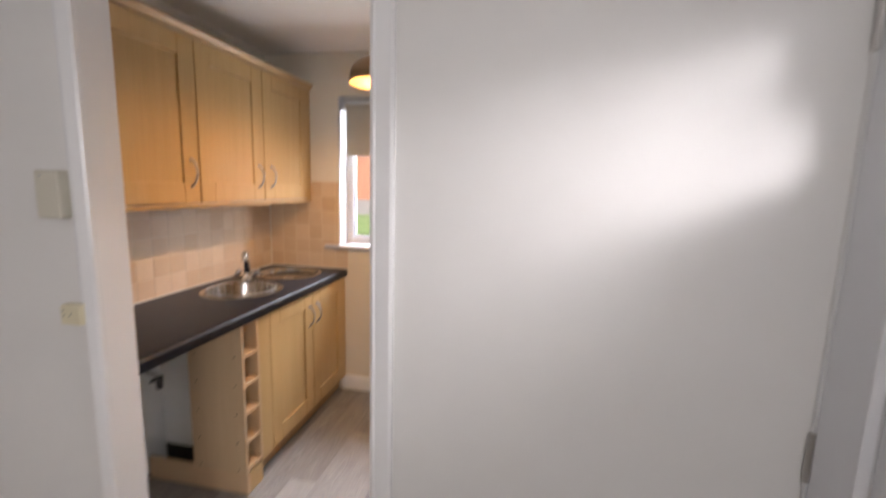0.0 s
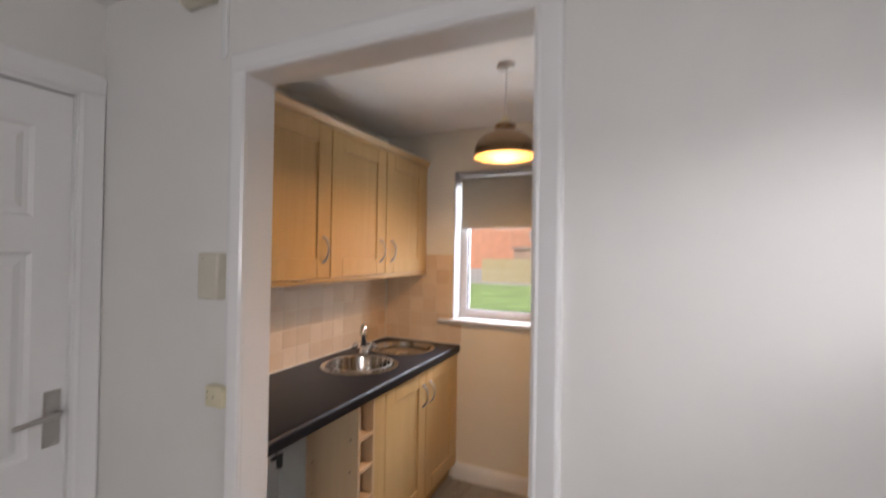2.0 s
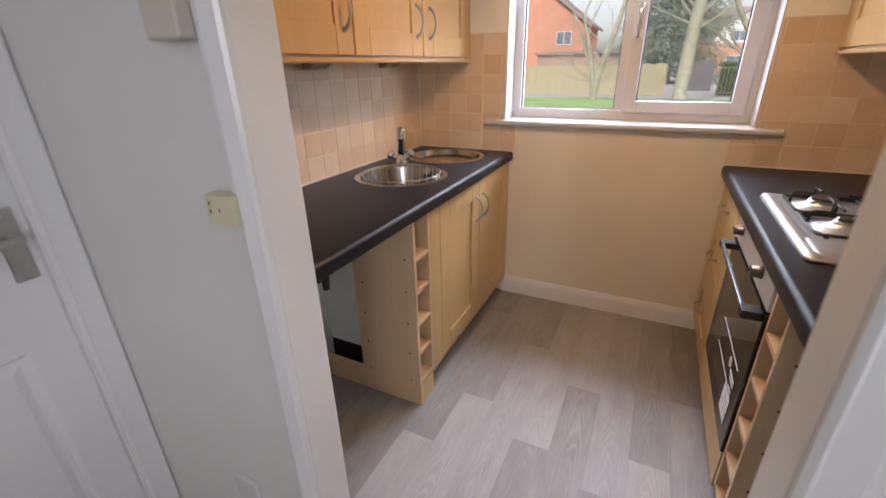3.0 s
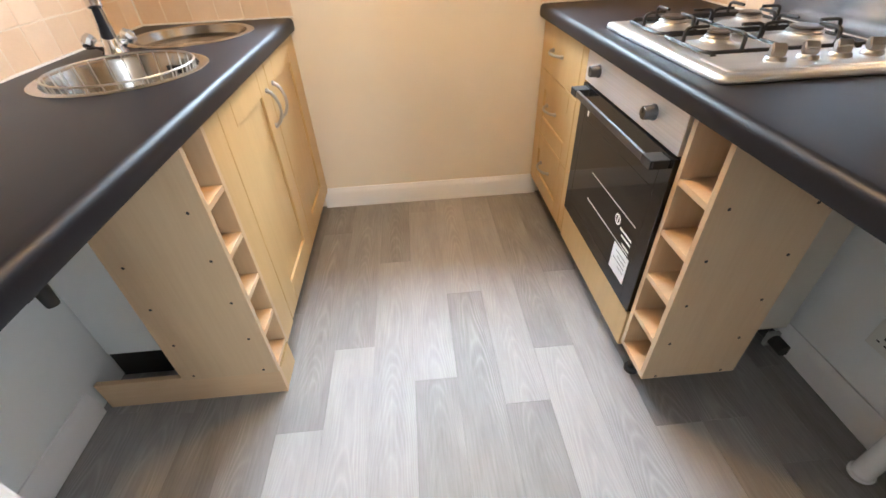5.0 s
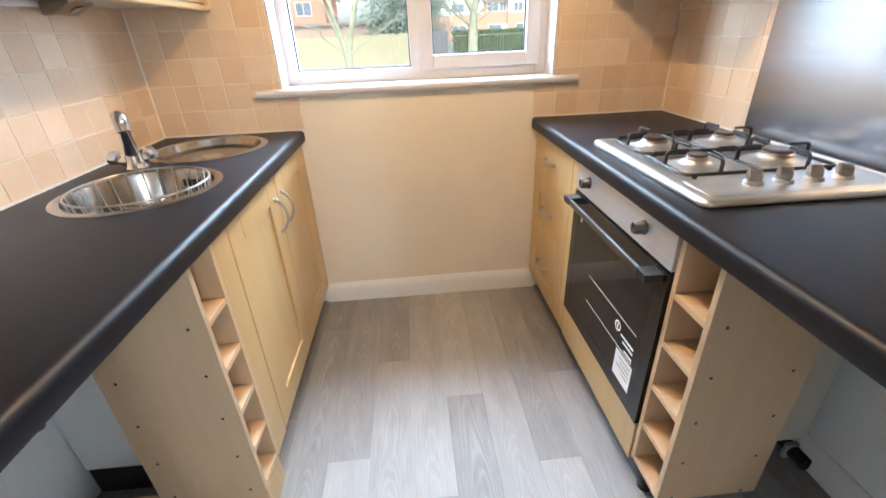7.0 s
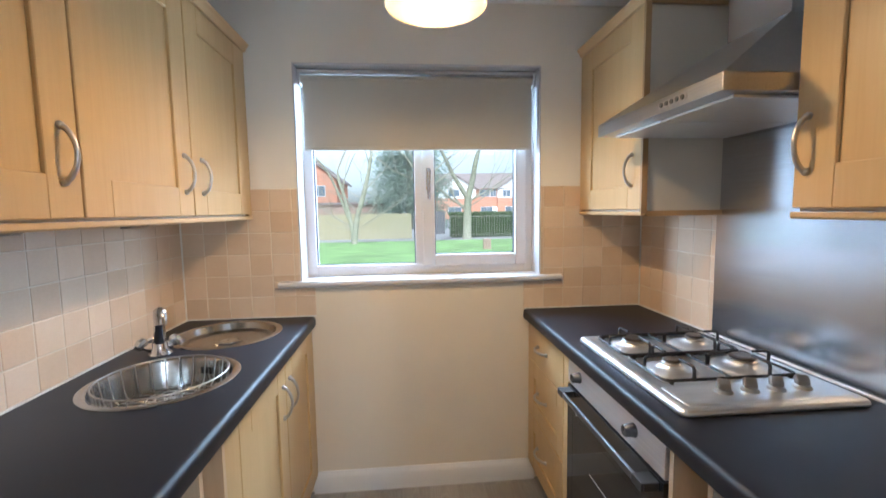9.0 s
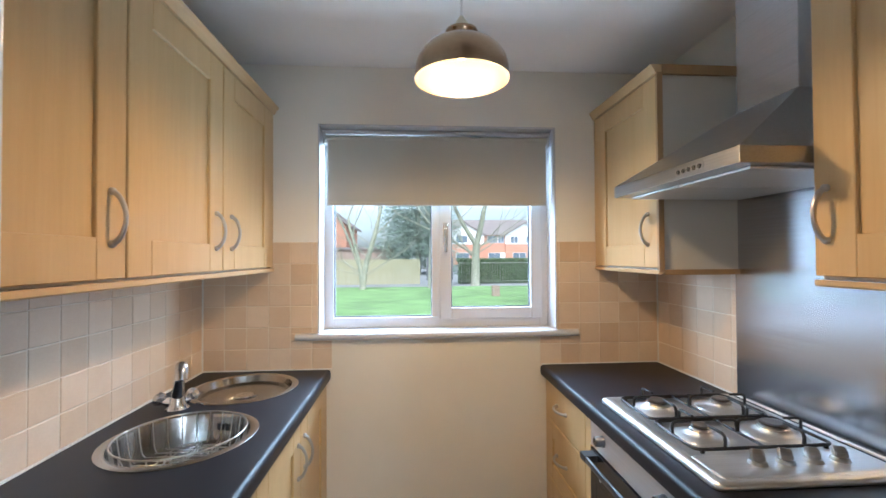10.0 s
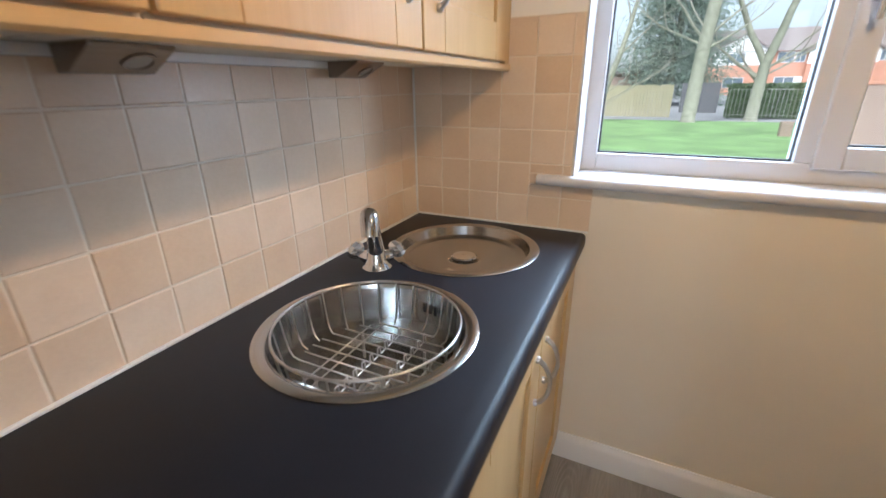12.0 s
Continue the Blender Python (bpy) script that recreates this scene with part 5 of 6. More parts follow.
for x, mt in ((1.750, "switch_dark"), (1.769, "switch_dark"), (1.789, "switch_green")):
    part("toggle", one_box(x, x + 0.0125, fy - 0.019, fy - 0.010, 2.138, 2.153, bevel=0.002), mt, cu, "small breaker toggle")
part("divider", one_box(1.819, 1.825, fy - 0.011, fy - 0.004, 2.112, 2.174), "black", cu)
for k in range(8):
    x = 1.830 + 0.0174 * k
    part("toggle", one_box(x, x + 0.0145, fy - 0.019, fy - 0.010, 2.143, 2.156, bevel=0.002), "switch_red" if k > 5 else "switch_dark", cu, "dark red breaker toggle" if k > 5 else "small breaker toggle")
part("window_panel", one_box(1.832, 1.962, CY - 0.0035, CY - 0.0022, 2.238, 2.282, bevel=0.0005), "grey_label", cu, "grey chart panel")
part("notice", one_box(1.684, 1.752, CY - 0.003, CY - 0.0022, 2.205, 2.280), "label_pale", cu, "pink and white printed notice")
part("notice_line", one_box(1.702, 1.735, CY - 0.0036, CY - 0.0031, 2.262, 2.272), "label_red", cu)
for z, a, b in ((2.246, 1.690, 1.746), (2.236, 1.692, 1.744), (2.228, 1.690, 1.746), (2.220, 1.692, 1.746), (2.212, 1.694, 1.742)):
    part("notice_line", one_box(a, b, CY - 0.0036, CY - 0.0031, z, z + 0.0035), "label_red", cu)
for a, b in ((1.650, 1.676), (1.786, 1.812), (1.930, 1.962)):
    for z in (2.104, 2.1105):
        part("print_line", one_box(a, b, fy - 0.0046, fy - 0.0041, z - 0.002, z), "grey_label", cu)
part("warning_sign", prism(bmesh.new(), [(1.972, 2.108), (1.986, 2.108), (1.979, 2.121)], "y", fy - 0.0047, fy - 0.0041), "yellow", cu, "small yellow warning triangle")
bm = bmesh.new()
pts = [(2.008, 2.095), (2.085, 2.083)] + arc(2.085, 2.103, 0.02, 270, 360, 6)[1:] + [(2.118, 2.27), (2.117, HCEIL - 0.002), (2.008, HCEIL - 0.002)]
prism(bm, pts, "y", WY0 - 0.0015, WY0 - 0.0002)
structure("trim_bare_patch", bm, "stain", "beige unpainted patch left beside the fuse box", "patch")
t = thing("cable_trunking", "white plastic cable trunking under the fuse box", "trunking", (1.95, WY0, 2.03))
bm = one_box(-0.324, 0.322, -0.018, -0.0005, -0.016, 0.016, bevel=0.003)
bm.transform(Matrix.Translation((1.948, WY0, 2.034)) @ Matrix.Rotation(radians(3.3), 4, "Y"))
part("cover", bm, "gloss_white", t)
for k in range(3):
    part("cable", tube(bmesh.new(), [(2.262, WY0 - 0.010, 2.018 + 0.003 * k), (2.295, WY0 - 0.010 - 0.004 * k, 2.021 + 0.003 * k), (2.330, WY0 - 0.012 - 0.005 * k, 2.016 + 0.003 * k), (2.375, WY0 - 0.010 - 0.004 * k, 2.0255)], 0.004, 6), "gloss_white", t, smooth=60)
t = thing("conduit", "thin white cable conduit along the ceiling edge", "conduit", (2.14, WY0, HCEIL))
part("run", one_box(2.012, 2.252, WY0 - 0.010, WY0 - 0.0005, HCEIL - 0.022, HCEIL - 0.004, bevel=0.002), "gloss_white", t)
part("run", one_box(2.254, 2.271, HY + 0.01, WY0 - 0.0005, HCEIL - 0.012, HCEIL - 0.001, bevel=0.002), "gloss_white", t)
part("beading", one_box(2.384, 2.391, HY + 0.01, WY0 - 0.0005, 2.0225, 2.0295, bevel=0.002), "gloss_white", t)

t = thing("alarm_box", "cream plastic sensor box high on the hall wall", "sensor", (0.61, WY0, 2.24))
bm = bmesh.new()
prism(bm, [(WY0 - 0.0005, 2.188), (WY0 - 0.030, 2.188), (WY0 - 0.062, 2.215), (WY0 - 0.062, 2.250), (WY0 - 0.030, 2.288), (WY0 - 0.0005, 2.288)], "x", 0.560, 0.668)
bmesh.ops.bevel(bm, geom=list(bm.edges), offset=0.003, segments=2, affect="EDGES")
part("housing", bm, "unit_cream", t, smooth=30)
t = thing("mini_trunking", "thin white trunking running down beside the doorway", "trunking", (0.70, WY0, 1.2))
part("strip", one_box(0.690, 0.710, WY0 - 0.010, WY0 - 0.0005, 2.036, HCEIL - 0.002, bevel=0.002), "gloss_white", t)
part("strip", one_box(0.7265, 0.7405, WY0 - 0.010, WY0 - 0.0005, 1.187, 2.036, bevel=0.002), "gloss_white", t)
t = thing("door_chime", "off-white plastic door chime box on the hall wall", "door chime", (0.664, WY0, 1.41))
part("case", one_box(0.652, 0.725, WY0 - 0.034, WY0 - 0.0005, 1.408, 1.526, bevel=0.006, segments=3), "unit_cream", t, smooth=40)
part("screw", lathe(bmesh.new(), [(0, -0.0365), (0.0025, -0.0365), (0.003, -0.0345), (0, -0.0345)], (0.674, WY0, 1.512), 10, "y"), "satin", t)
t = thing("wall_switch", "yellowed ivory plastic switch box beside the doorway", "switch", (0.703, WY0, 1.14))
part("case", one_box(0.682, 0.7425, WY0 - 0.028, WY0 - 0.0005, 1.136, 1.188, bevel=0.004, segments=2), "ivory", t, smooth=40)
for x, z, w in ((0.690, 1.174, 0.0025), (0.690, 1.160, 0.0025), (0.712, 1.164, 0.0025)):
    part("slot", one_box(x, x + w, WY0 - 0.0286, WY0 - 0.0278, z - 0.004, z + 0.002), "switch_dark", t)
t = thing("blank_plate", "white plastic phone socket low on the hall wall", "socket", (0.54, WY0, 0.39))
part("plate", one_box(0.504, 0.578, WY0 - 0.012, WY0 - 0.0005, 0.362, 0.438, bevel=0.003), "gloss_white", t)
part("screw", lathe(bmesh.new(), [(0, -0.0135), (0.003, -0.0135), (0.003, -0.0118), (0, -0.0118)], (0.541, WY0, 0.415), 10, "y"), "satin", t)

# ---- small kitchen things ----
for y0, y1 in ((-1.004, -0.892), (-0.462, -0.350)):
    t = thing("cabinet_spotlight", "brushed steel wedge spotlight under the wall cabinet, off", "spotlight", (0.08, (y0 + y1) / 2, 1.37), "spotlights under the cabinets")
    bm = prism(bmesh.new(), [(0.024, 1.4015), (0.112, 1.4015), (0.110, 1.396), (0.050, 1.3655), (0.024, 1.3655)], "y", y0, y1)
    bmesh.ops.bevel(bm, geom=list(bm.edges), offset=0.0015, segments=1, affect="EDGES")
    part("housing", bm, "spot_grey", t)
    slope = Vector((0.0305, 0, -0.060)).normalized()
    place = Matrix.Translation(Vector((0.080, y0 + 0.074, 1.38075)) + slope * 0.0004) @ slope.to_track_quat("Z", "Y").to_matrix().to_4x4()
    bm = lathe(bmesh.new(), [(0.0185, 0.0), (0.0225, 0.0), (0.0225, 0.0025), (0.0185, 0.0025), (0.0185, 0.0)], (0, 0, 0), 32, cap=False)
    bm.transform(place)
    part("bezel", bm, "spot_grey", t, "round steel bezel", smooth=40)
    bm = lathe(bmesh.new(), [(0.0183, 0.0003), (0.014, 0.0009), (0.008, 0.0013), (0, 0.0014)], (0, 0, 0), 28)
    bm.transform(place)
    part("lens", bm, "lens_white", t, "frosted round lens", smooth=60)
t = thing("cable_cover", "white plastic cable cover under the wall cabinets", "trunking", (0.02, -0.9, 1.39))
part("strip", one_box(0.001, 0.022, -1.85, -0.36, 1.386, 1.4015, bevel=0.002), "gloss_white", t)


def socket_plate(name, label, category, x, out, y0, y1, z0, z1, gangs):
    t = thing(name, label, category, (x, (y0 + y1) / 2, (z0 + z1) / 2))
    part("plate", one_box(x, x + out * 0.010, y0, y1, z0, z1, bevel=0.003), "plastic", t)
    w = (y1 - y0) / gangs
    for g in range(gangs):
        c = y0 + w * (g + 0.5)
        for dy, dz, a, b in ((0, 0.016, 0.003, 0.006), (-0.011, -0.004, 0.0045, 0.0022), (0.011, -0.004, 0.0045, 0.0022)):
            part("slot", one_box(x + out * 0.0097, x + out * 0.0106, c + dy - a, c + dy + a, (z0 + z1) / 2 + dz - b - 0.012, (z0 + z1) / 2 + dz + b - 0.012), "switch_dark", t)
        part("rocker", one_box(x + out * 0.0095, x + out * 0.0135, c - 0.008, c + 0.008, z1 - 0.026, z1 - 0.008, bevel=0.001), "gloss_white", t)
    return t


socket_plate("double_socket", "white plastic double socket on the tiled wall", "socket", 0.001, 1, -1.395, -1.252, 1.130, 1.218, 2)
socket_plate("double_socket", "white plastic double socket low on the wall under the worktop", "socket", KX + 0.0065, -1, -1.480, -1.338, 0.245, 0.332, 2)
part("leg", lathe(bmesh.new(), [(0, 0.0), (0.028, 0.0), (0.030, 0.006), (0.030, 0.012), (0.025, 0.016), (0.025, WT - 0.041), (0, WT - 0.041)], (2.165, -1.575, 0), 24), "gloss_white", hob_top, "white round leg", smooth=40)
t = thing("water_valve", "small chrome washing machine valve on a bracket under the worktop", "valve", (0.27, -1.30, 0.61))
part("pipe", tube(bmesh.new(), [(-0.006, -1.30, 0.66), (0.20, -1.30, 0.655), (0.262, -1.30, 0.642), (0.270, -1.30, 0.600)], 0.009, 10), "satin", t, smooth=60)
part("valve_body", tube(bmesh.new(), [(0.270, -1.30, 0.640), (0.270, -1.30, 0.585)], [0.016, 0.013], 12), "black", t, smooth=50)
part("valve_tap", one_box(0.262, 0.278, -1.345, -1.285, 0.630, 0.642, bevel=0.003), "black", t)
t = thing("waste_pipe", "dark plastic pipe end at the foot of the wall", "pipe", (2.22, -1.13, 0.0))
part("pipe", tube(bmesh.new(), [(2.225, -1.20, 0.030), (2.225, -1.08, 0.030)], 0.022, 14), "black", t, smooth=50)
part("clip", one_box(2.200, 2.256, -1.150, -1.135, 0.0, 0.060, bevel=0.003), "grey_label", t)

# band of wall above the tiles, coloured paler for the cooler light there
structure("trim_paint_north", boxes((-0.005, WX0 - 0.001, -0.0022, -0.0002, 1.526, CEIL), (WX1 + 0.001, KX + 0.006, -0.0022, -0.0002, 1.526, CEIL), (WX0 - 0.001, WX1 + 0.001, -0.0022, -0.0002, WZ1 + 0.001, CEIL)), "upper_lit_paint", "upper wall round the window, coloured pale grey-cream for the light there", "wall")

# ---- outside ----
GZ = -0.15
structure("ground", one_box(-600, 600, -400, 900, GZ - 0.5, GZ - 0.02), "path", "grey paved ground outside", "ground")
structure("lawn", one_box(-30, 4.75, 9.7, 20.2, GZ - 0.1, GZ, bevel=0.02), "grass", "green mown lawn", "lawn")
structure("lawn_2", one_box(4.75, 30, 11.9, 20.2, GZ - 0.1, GZ - 0.001), "grass", "green mown lawn", "lawn")


def fence_run(name, label, x0, x1, y, height, width, material):
    t = thing(name, label, "fence", ((x0 + x1) / 2, y, GZ))
    n = int((x1 - x0) / width)
    me = None
    rnd = random.Random(3)
    for k in range(n):
        x = x0 + k * width
        bm = one_box(0.004, width - 0.012, -0.012, 0.012, -0.02, height + rnd.uniform(-0.03, 0.03))
        bm.transform(Matrix.Translation((x, y, GZ)))
        part("board", bm, material, t)
    for z in (0.35, height - 0.25):
        part("rail", one_box(x0, x1, y + 0.012, y + 0.06, GZ + z, GZ + z + 0.08), material, t)
    return t


fence_run("garden_fence", "weathered wooden board fence across the lawn", -7.0, 1.4, 22.6, 1.42, 0.14, "fence_wood")


def hedge_thing(name, label, x0, x1, y0, y1, height, seed):
    rnd = random.Random(seed)
    t = thing(name, label, "hedge", ((x0 + x1) / 2, y0, GZ))
    bm = bmesh.new()
    box(bm, x0 + 0.1, x1 - 0.1, y0 + 0.15, y1 - 0.1, GZ, GZ + height - 0.12)
    part("core", bm, "hedge", t)
    verts, faces = [], []
    for _ in range(5200):
        if rnd.random() < 0.7:
            c = Vector((rnd.uniform(x0, x1), y0 + rnd.uniform(0, 0.16), GZ + rnd.uniform(0.02, height)))
        else:
            c = Vector((rnd.uniform(x0, x1), rnd.uniform(y0, y1), GZ + height - rnd.uniform(0, 0.14)))
        d = Vector((rnd.gauss(0, 1), rnd.gauss(0, 1), rnd.gauss(0, 1))).normalized() * rnd.uniform(0.05, 0.10)
        e = d.orthogonal().normalized() * rnd.uniform(0.02, 0.05)
        i = len(verts)
        verts += [c - d, c + e, c + d, c - e]
        faces.append((i, i + 1, i + 2, i + 3))
    me = bpy.data.meshes.new("leaves")
    me.from_pydata([v - Vector(t.location) for v in verts], [], faces)
    me.materials.append(M["hedge"])
    o = new("leaves", me)
    o.parent = t
    o["kind"] = "stuff"
    return t


hedge_thing("hedge", "clipped dark green hedge behind railings", 3.6, 12.0, 22.4, 23.6, 1.45, 5)
rail = thing("railing", "thin grey metal railings in front of the hedge", "railing", (8.0, 22.0, GZ))
for k in range(56):
    x = 3.6 + 0.15 * k
    part("bar", tube(bmesh.new(), [(x, 22.0, GZ - 0.02), (x, 22.0, GZ + 1.25)], 0.008, 5), "satin", rail)
for z in (0.15, 1.2):
    part("rail", one_box(3.6, 12.0, 21.99, 22.01, GZ + z, GZ + z + 0.02), "satin", rail)


def bare_tree(name, label, x, y, r, stems, height, seed, depth=5):
    """A leafless tree: tapered trunk, forked limbs, many twigs."""
    rnd = random.Random(seed)
    t = thing(name, label, "tree", (x, y, GZ))
    trunk, twigs = bmesh.new(), bmesh.new()

    def grow(p, d, length, rad, level):
        pts, rads = [p], [rad]
        n = 5
        for k in range(n):
            d = (d + Vector((rnd.gauss(0, 0.10), rnd.gauss(0, 0.10), rnd.gauss(0.02, 0.05)))).normalized()
            p = p + d * length / n
            pts.append(p), rads.append(rad * (1 - 0.42 * (k + 1) / n))
        tube(trunk if rad > 0.04 else twigs, pts, rads, 9 if rad > 0.06 else 5)
        if level == 0:
            return
        for k in range(rnd.choice((2, 3)) if level > 1 else 4):
            q = pts[-1] if k < 2 else pts[rnd.choice((2, 3, 4))]
            a = rnd.uniform(0, 2 * math.pi)
            side = Vector((math.cos(a), math.sin(a), 0))
            nd = (d + side * rnd.uniform(0.35, 0.8) + Vector((0, 0, 0.15))).normalized()
            grow(q, nd, length * rnd.uniform(0.6, 0.8), rads[-1] * rnd.uniform(0.55, 0.8), level - 1)

    for dx, dz, first in stems:
        base = Vector((x, y, GZ - 0.05))
        d = Vector((dx, 0.02, 1)).normalized()
        pts = [base, base + Vector((0, 0, 0.12)), base + Vector((dx * first * 0.3, 0, first * 0.5)), base + Vector((dx * first, 0, first))]
        tube(trunk, pts, [r * 1.5, r * 1.1, r, r * 0.85], 14)
        grow(pts[-1], d, height * 0.38, r * 0.8, depth)
        for k in range(7):
            h = rnd.uniform(0.45, 1.0)
            a = rnd.uniform(0, 2 * math.pi)
            q = base + Vector((dx * first * h, 0, first * h))
            grow(q, Vector((math.cos(a), 0.4 * math.sin(a), rnd.uniform(0.25, 0.9))).normalized(), height * rnd.uniform(0.16, 0.26), r * rnd.uniform(0.16, 0.26), 3)
        if first < 2.6:
            grow(pts[-1], Vector((dx - dz, 0.1, 1)).normalized(), height * 0.4, r * 0.62, depth)
    part("trunk", trunk, "bark", t, smooth=50)
    o = part("crown", twigs, "twig", t, "bare twigs")
    o["kind"] = "stuff"
    return t


bare_tree("tree", "slender bare tree with two stems on the lawn edge", -1.46, 18.8, 0.13, ((-0.10, 0.4, 1.0), (0.22, -0.2, 2.7)), 7.0, 11, 5)
bare_tree("tree", "tall bare tree with a thick straight trunk", 2.0, 19.4, 0.24, ((0.05, 0.0, 5.5),), 8.0, 7, 5)
bare_tree("tree", "bare forked tree in front of the hedge", 4.4, 21.0, 0.22, ((0.03, 0.55, 2.2),), 8.5, 23, 5)


def conifer_thing(x, y, height, radius, seed):
    rnd = random.Random(seed)
    t = thing("conifer", "large bushy grey-green conifer behind the fence", "tree", (x, y, GZ))
    part("trunk", tube(bmesh.new(), [(x, y, GZ), (x, y, GZ + height * 0.96)], [0.28, 0.03], 10), "bark", t)
    verts, faces = [], []
    for _ in range(3000):
        u = rnd.random() ** 0.8
        z = 0.3 + u * (height - 0.5)
        env = radius * (1 - u) ** 0.5 * rnd.uniform(0.65, 1.08)
        a = rnd.uniform(0, 2 * math.pi)
        out = Vector((math.cos(a), math.sin(a), rnd.uniform(-0.45, 0.05)))
        start = Vector((0, 0, z + 0.3)) + out * env * 0.25
        for k in range(16):
            c = start + out * env * 0.75 * (k / 15) + Vector((rnd.gauss(0, 0.12), rnd.gauss(0, 0.12), rnd.gauss(0, 0.10)))
            d = (out + Vector((rnd.gauss(0, 0.5), rnd.gauss(0, 0.5), rnd.gauss(0, 0.4)))).normalized() * rnd.uniform(0.10, 0.22)
            e = d.orthogonal().normalized() * rnd.uniform(0.025, 0.05)
            i = len(verts)
            verts += [c - d, c + e, c + d, c - e]
            faces.append((i, i + 1, i + 2, i + 3))
    me = bpy.data.meshes.new("crown")
    me.from_pydata(verts, [], faces)
    me.materials.append(M["conifer"])
    o = new("crown", me)
    o.parent = t
    o["kind"] = "stuff"
    return t


conifer_thing(1.45, 36.0, 15.0, 4.5, 4)


def house_window(parent, x, y, z, w, h, bars=1):
    f = part("window", boxes((x, x + w, y - 0.06, y, z, z + 0.07), (x, x + w, y - 0.06, y, z + h - 0.07, z + h), (x, x + 0.07, y - 0.06, y, z + 0.07, z + h - 0.07), (x + w - 0.07, x + w, y - 0.06, y, z + 0.07, z + h - 0.07),
                             *[(x + w * k / (bars + 1) - 0.03, x + w * k / (bars + 1) + 0.03, y - 0.06, y, z + 0.07, z + h - 0.07) for k in range(1, bars + 1)]), "upvc", parent, "white window frame")
    part("pane", one_box(x + 0.07, x + w - 0.07, y - 0.03, y - 0.01, z + 0.07, z + h - 0.07), "far_pane", f)


def terrace(name, label, x0, x1, y, gables, windows, lower, doors, ridge=7.7, eave=4.95, brick_top=3.35):
    h = thing(name, label, "house", ((x0 + x1) / 2, y, GZ))
    part("wall", one_box(x0, x1, y, y + 8, GZ, eave), "brick_far", h, "orange-red brick walls")
    bm = prism(bmesh.new(), [(y - 0.4, eave - 0.1), (y + 4, ridge), (y + 8.4, eave - 0.1)], "x", x0 - 0.3, x1 + 0.3)
    part("roof", bm, "roof_tile", h, "brown tiled roof")
    for a, b in gables:
        m = (a + b) / 2
        g = part("gable", prism(bmesh.new(), [(a, brick_top), (b, brick_top), (b, eave - 0.1), (m, ridge - 0.9), (a, eave - 0.1)], "y", y - 0.3, y + 3), "render_white", h, "white rendered gable")
        part("gable_wall", one_box(a, b, y - 0.3, y + 0.01, GZ, brick_top - 0.001), "brick_far", h)
        bm = prism(bmesh.new(), [(a - 0.35, eave - 0.32), (m, ridge - 0.9), (b + 0.35, eave - 0.32), (b + 0.35, eave - 0.1), (m, ridge - 0.68), (a - 0.35, eave - 0.1)], "y", y - 0.6, y + 3.2)
        part("gable_roof", bm, "roof_tile", h)
    for x, z, w, hh, f in windows:
        house_window(h, x, y - (0.301 if f else 0.001), z, w, hh)
    for x in doors:
        part("door", one_box(x, x + 0.95, y - 0.05, y - 0.001, GZ, 1.95), "render_white", h)
    return h


terrace("house", "orange brick terrace with white gables and a brown roof", 5.0, 24.0, 67, ((6.4, 12.6), (16.2, 22.6)),
        ((5.2, 3.45, 1.0, 1.2, False), (8.0, 3.6, 1.9, 1.15, True), (13.2, 3.55, 1.7, 1.2, False), (15.0, 3.55, 1.0, 1.2, False), (17.0, 3.5, 1.3, 1.15, True), (19.6, 3.5, 2.0, 1.15, True), (8.0, 0.7, 2.2, 1.25, True), (13.4, 0.7, 2.0, 1.25, False), (17.4, 0.7, 2.2, 1.25, True), (22.7, 3.5, 0.9, 1.15, False)), None, (6.7, 15.4, 20.6))
terrace("house", "orange brick house at the end of the terrace", 25.2, 40.0, 72, (), ((27.0, 3.5, 1.6, 1.2, False), (31.0, 3.5, 1.6, 1.2, False), (27.0, 0.7, 2.0, 1.2, False), (35.0, 3.5, 1.6, 1.2, False)), None, (30.0,))
h = thing("house", "red brick house with a gable wall behind the fence", "house", (-11.5, 45, GZ))
part("wall", prism(bmesh.new(), [(-18.0, GZ), (-6.3, GZ), (-6.3, 4.9), (-12.0, 9.2), (-18.0, 4.9)], "y", 45, 54), "brick_far", h, "red brick gable wall")
part("roof", prism(bmesh.new(), [(-18.5, 4.6), (-12.0, 9.3), (-5.8, 4.6), (-5.8, 4.85), (-12.0, 9.6), (-18.5, 4.85)], "y", 44.7, 54.3), "roof_tile", h, "brown tiled roof")
house_window(h, -9.0, 44.999, 3.1, 1.5, 1.2)
h = thing("garage", "low brick building with a dark roof behind the fence", "garage", (-4, 40, GZ))
part("wall", one_box(-9, -0.6, 38, 42, GZ, 2.1), "brick_wall", h, "brown brick wall")
part("roof", one_box(-9.2, -0.4, 37.8, 42.2, 2.1, 2.3), "roof_tile", h)
t = thing("garden_wall", "low brown brick garden wall by the lawn", "wall", (7, 11.6, GZ))
part("wall", one_box(4.85, 10.5, 11.55, 11.78, GZ - 0.05, 1.27), "brick_wall", t)
part("coping", one_box(4.82, 10.5, 11.52, 11.81, 1.271, 1.33, bevel=0.01), "brick_far", t)
t = thing("marker_post", "squat brown timber stump on the lawn", "stump", (4.28, 14.6, GZ))
part("block", one_box(4.13, 4.43, 14.5, 14.75, GZ - 0.02, GZ + 0.42, bevel=0.03), "brick_wall", t)
t = thing("side_gate", "dark boarded gate between the fence and the hedge", "gate", (2.9, 26.5, GZ))
for k in range(12):
    part("board", one_box(1.9 + 0.15 * k, 2.04 + 0.15 * k, 26.5, 26.53, GZ - 0.02, GZ + 1.5), "gate_wood", t)

# ---- pieces: floor planks and wall tiles ----
PW = 0.1407
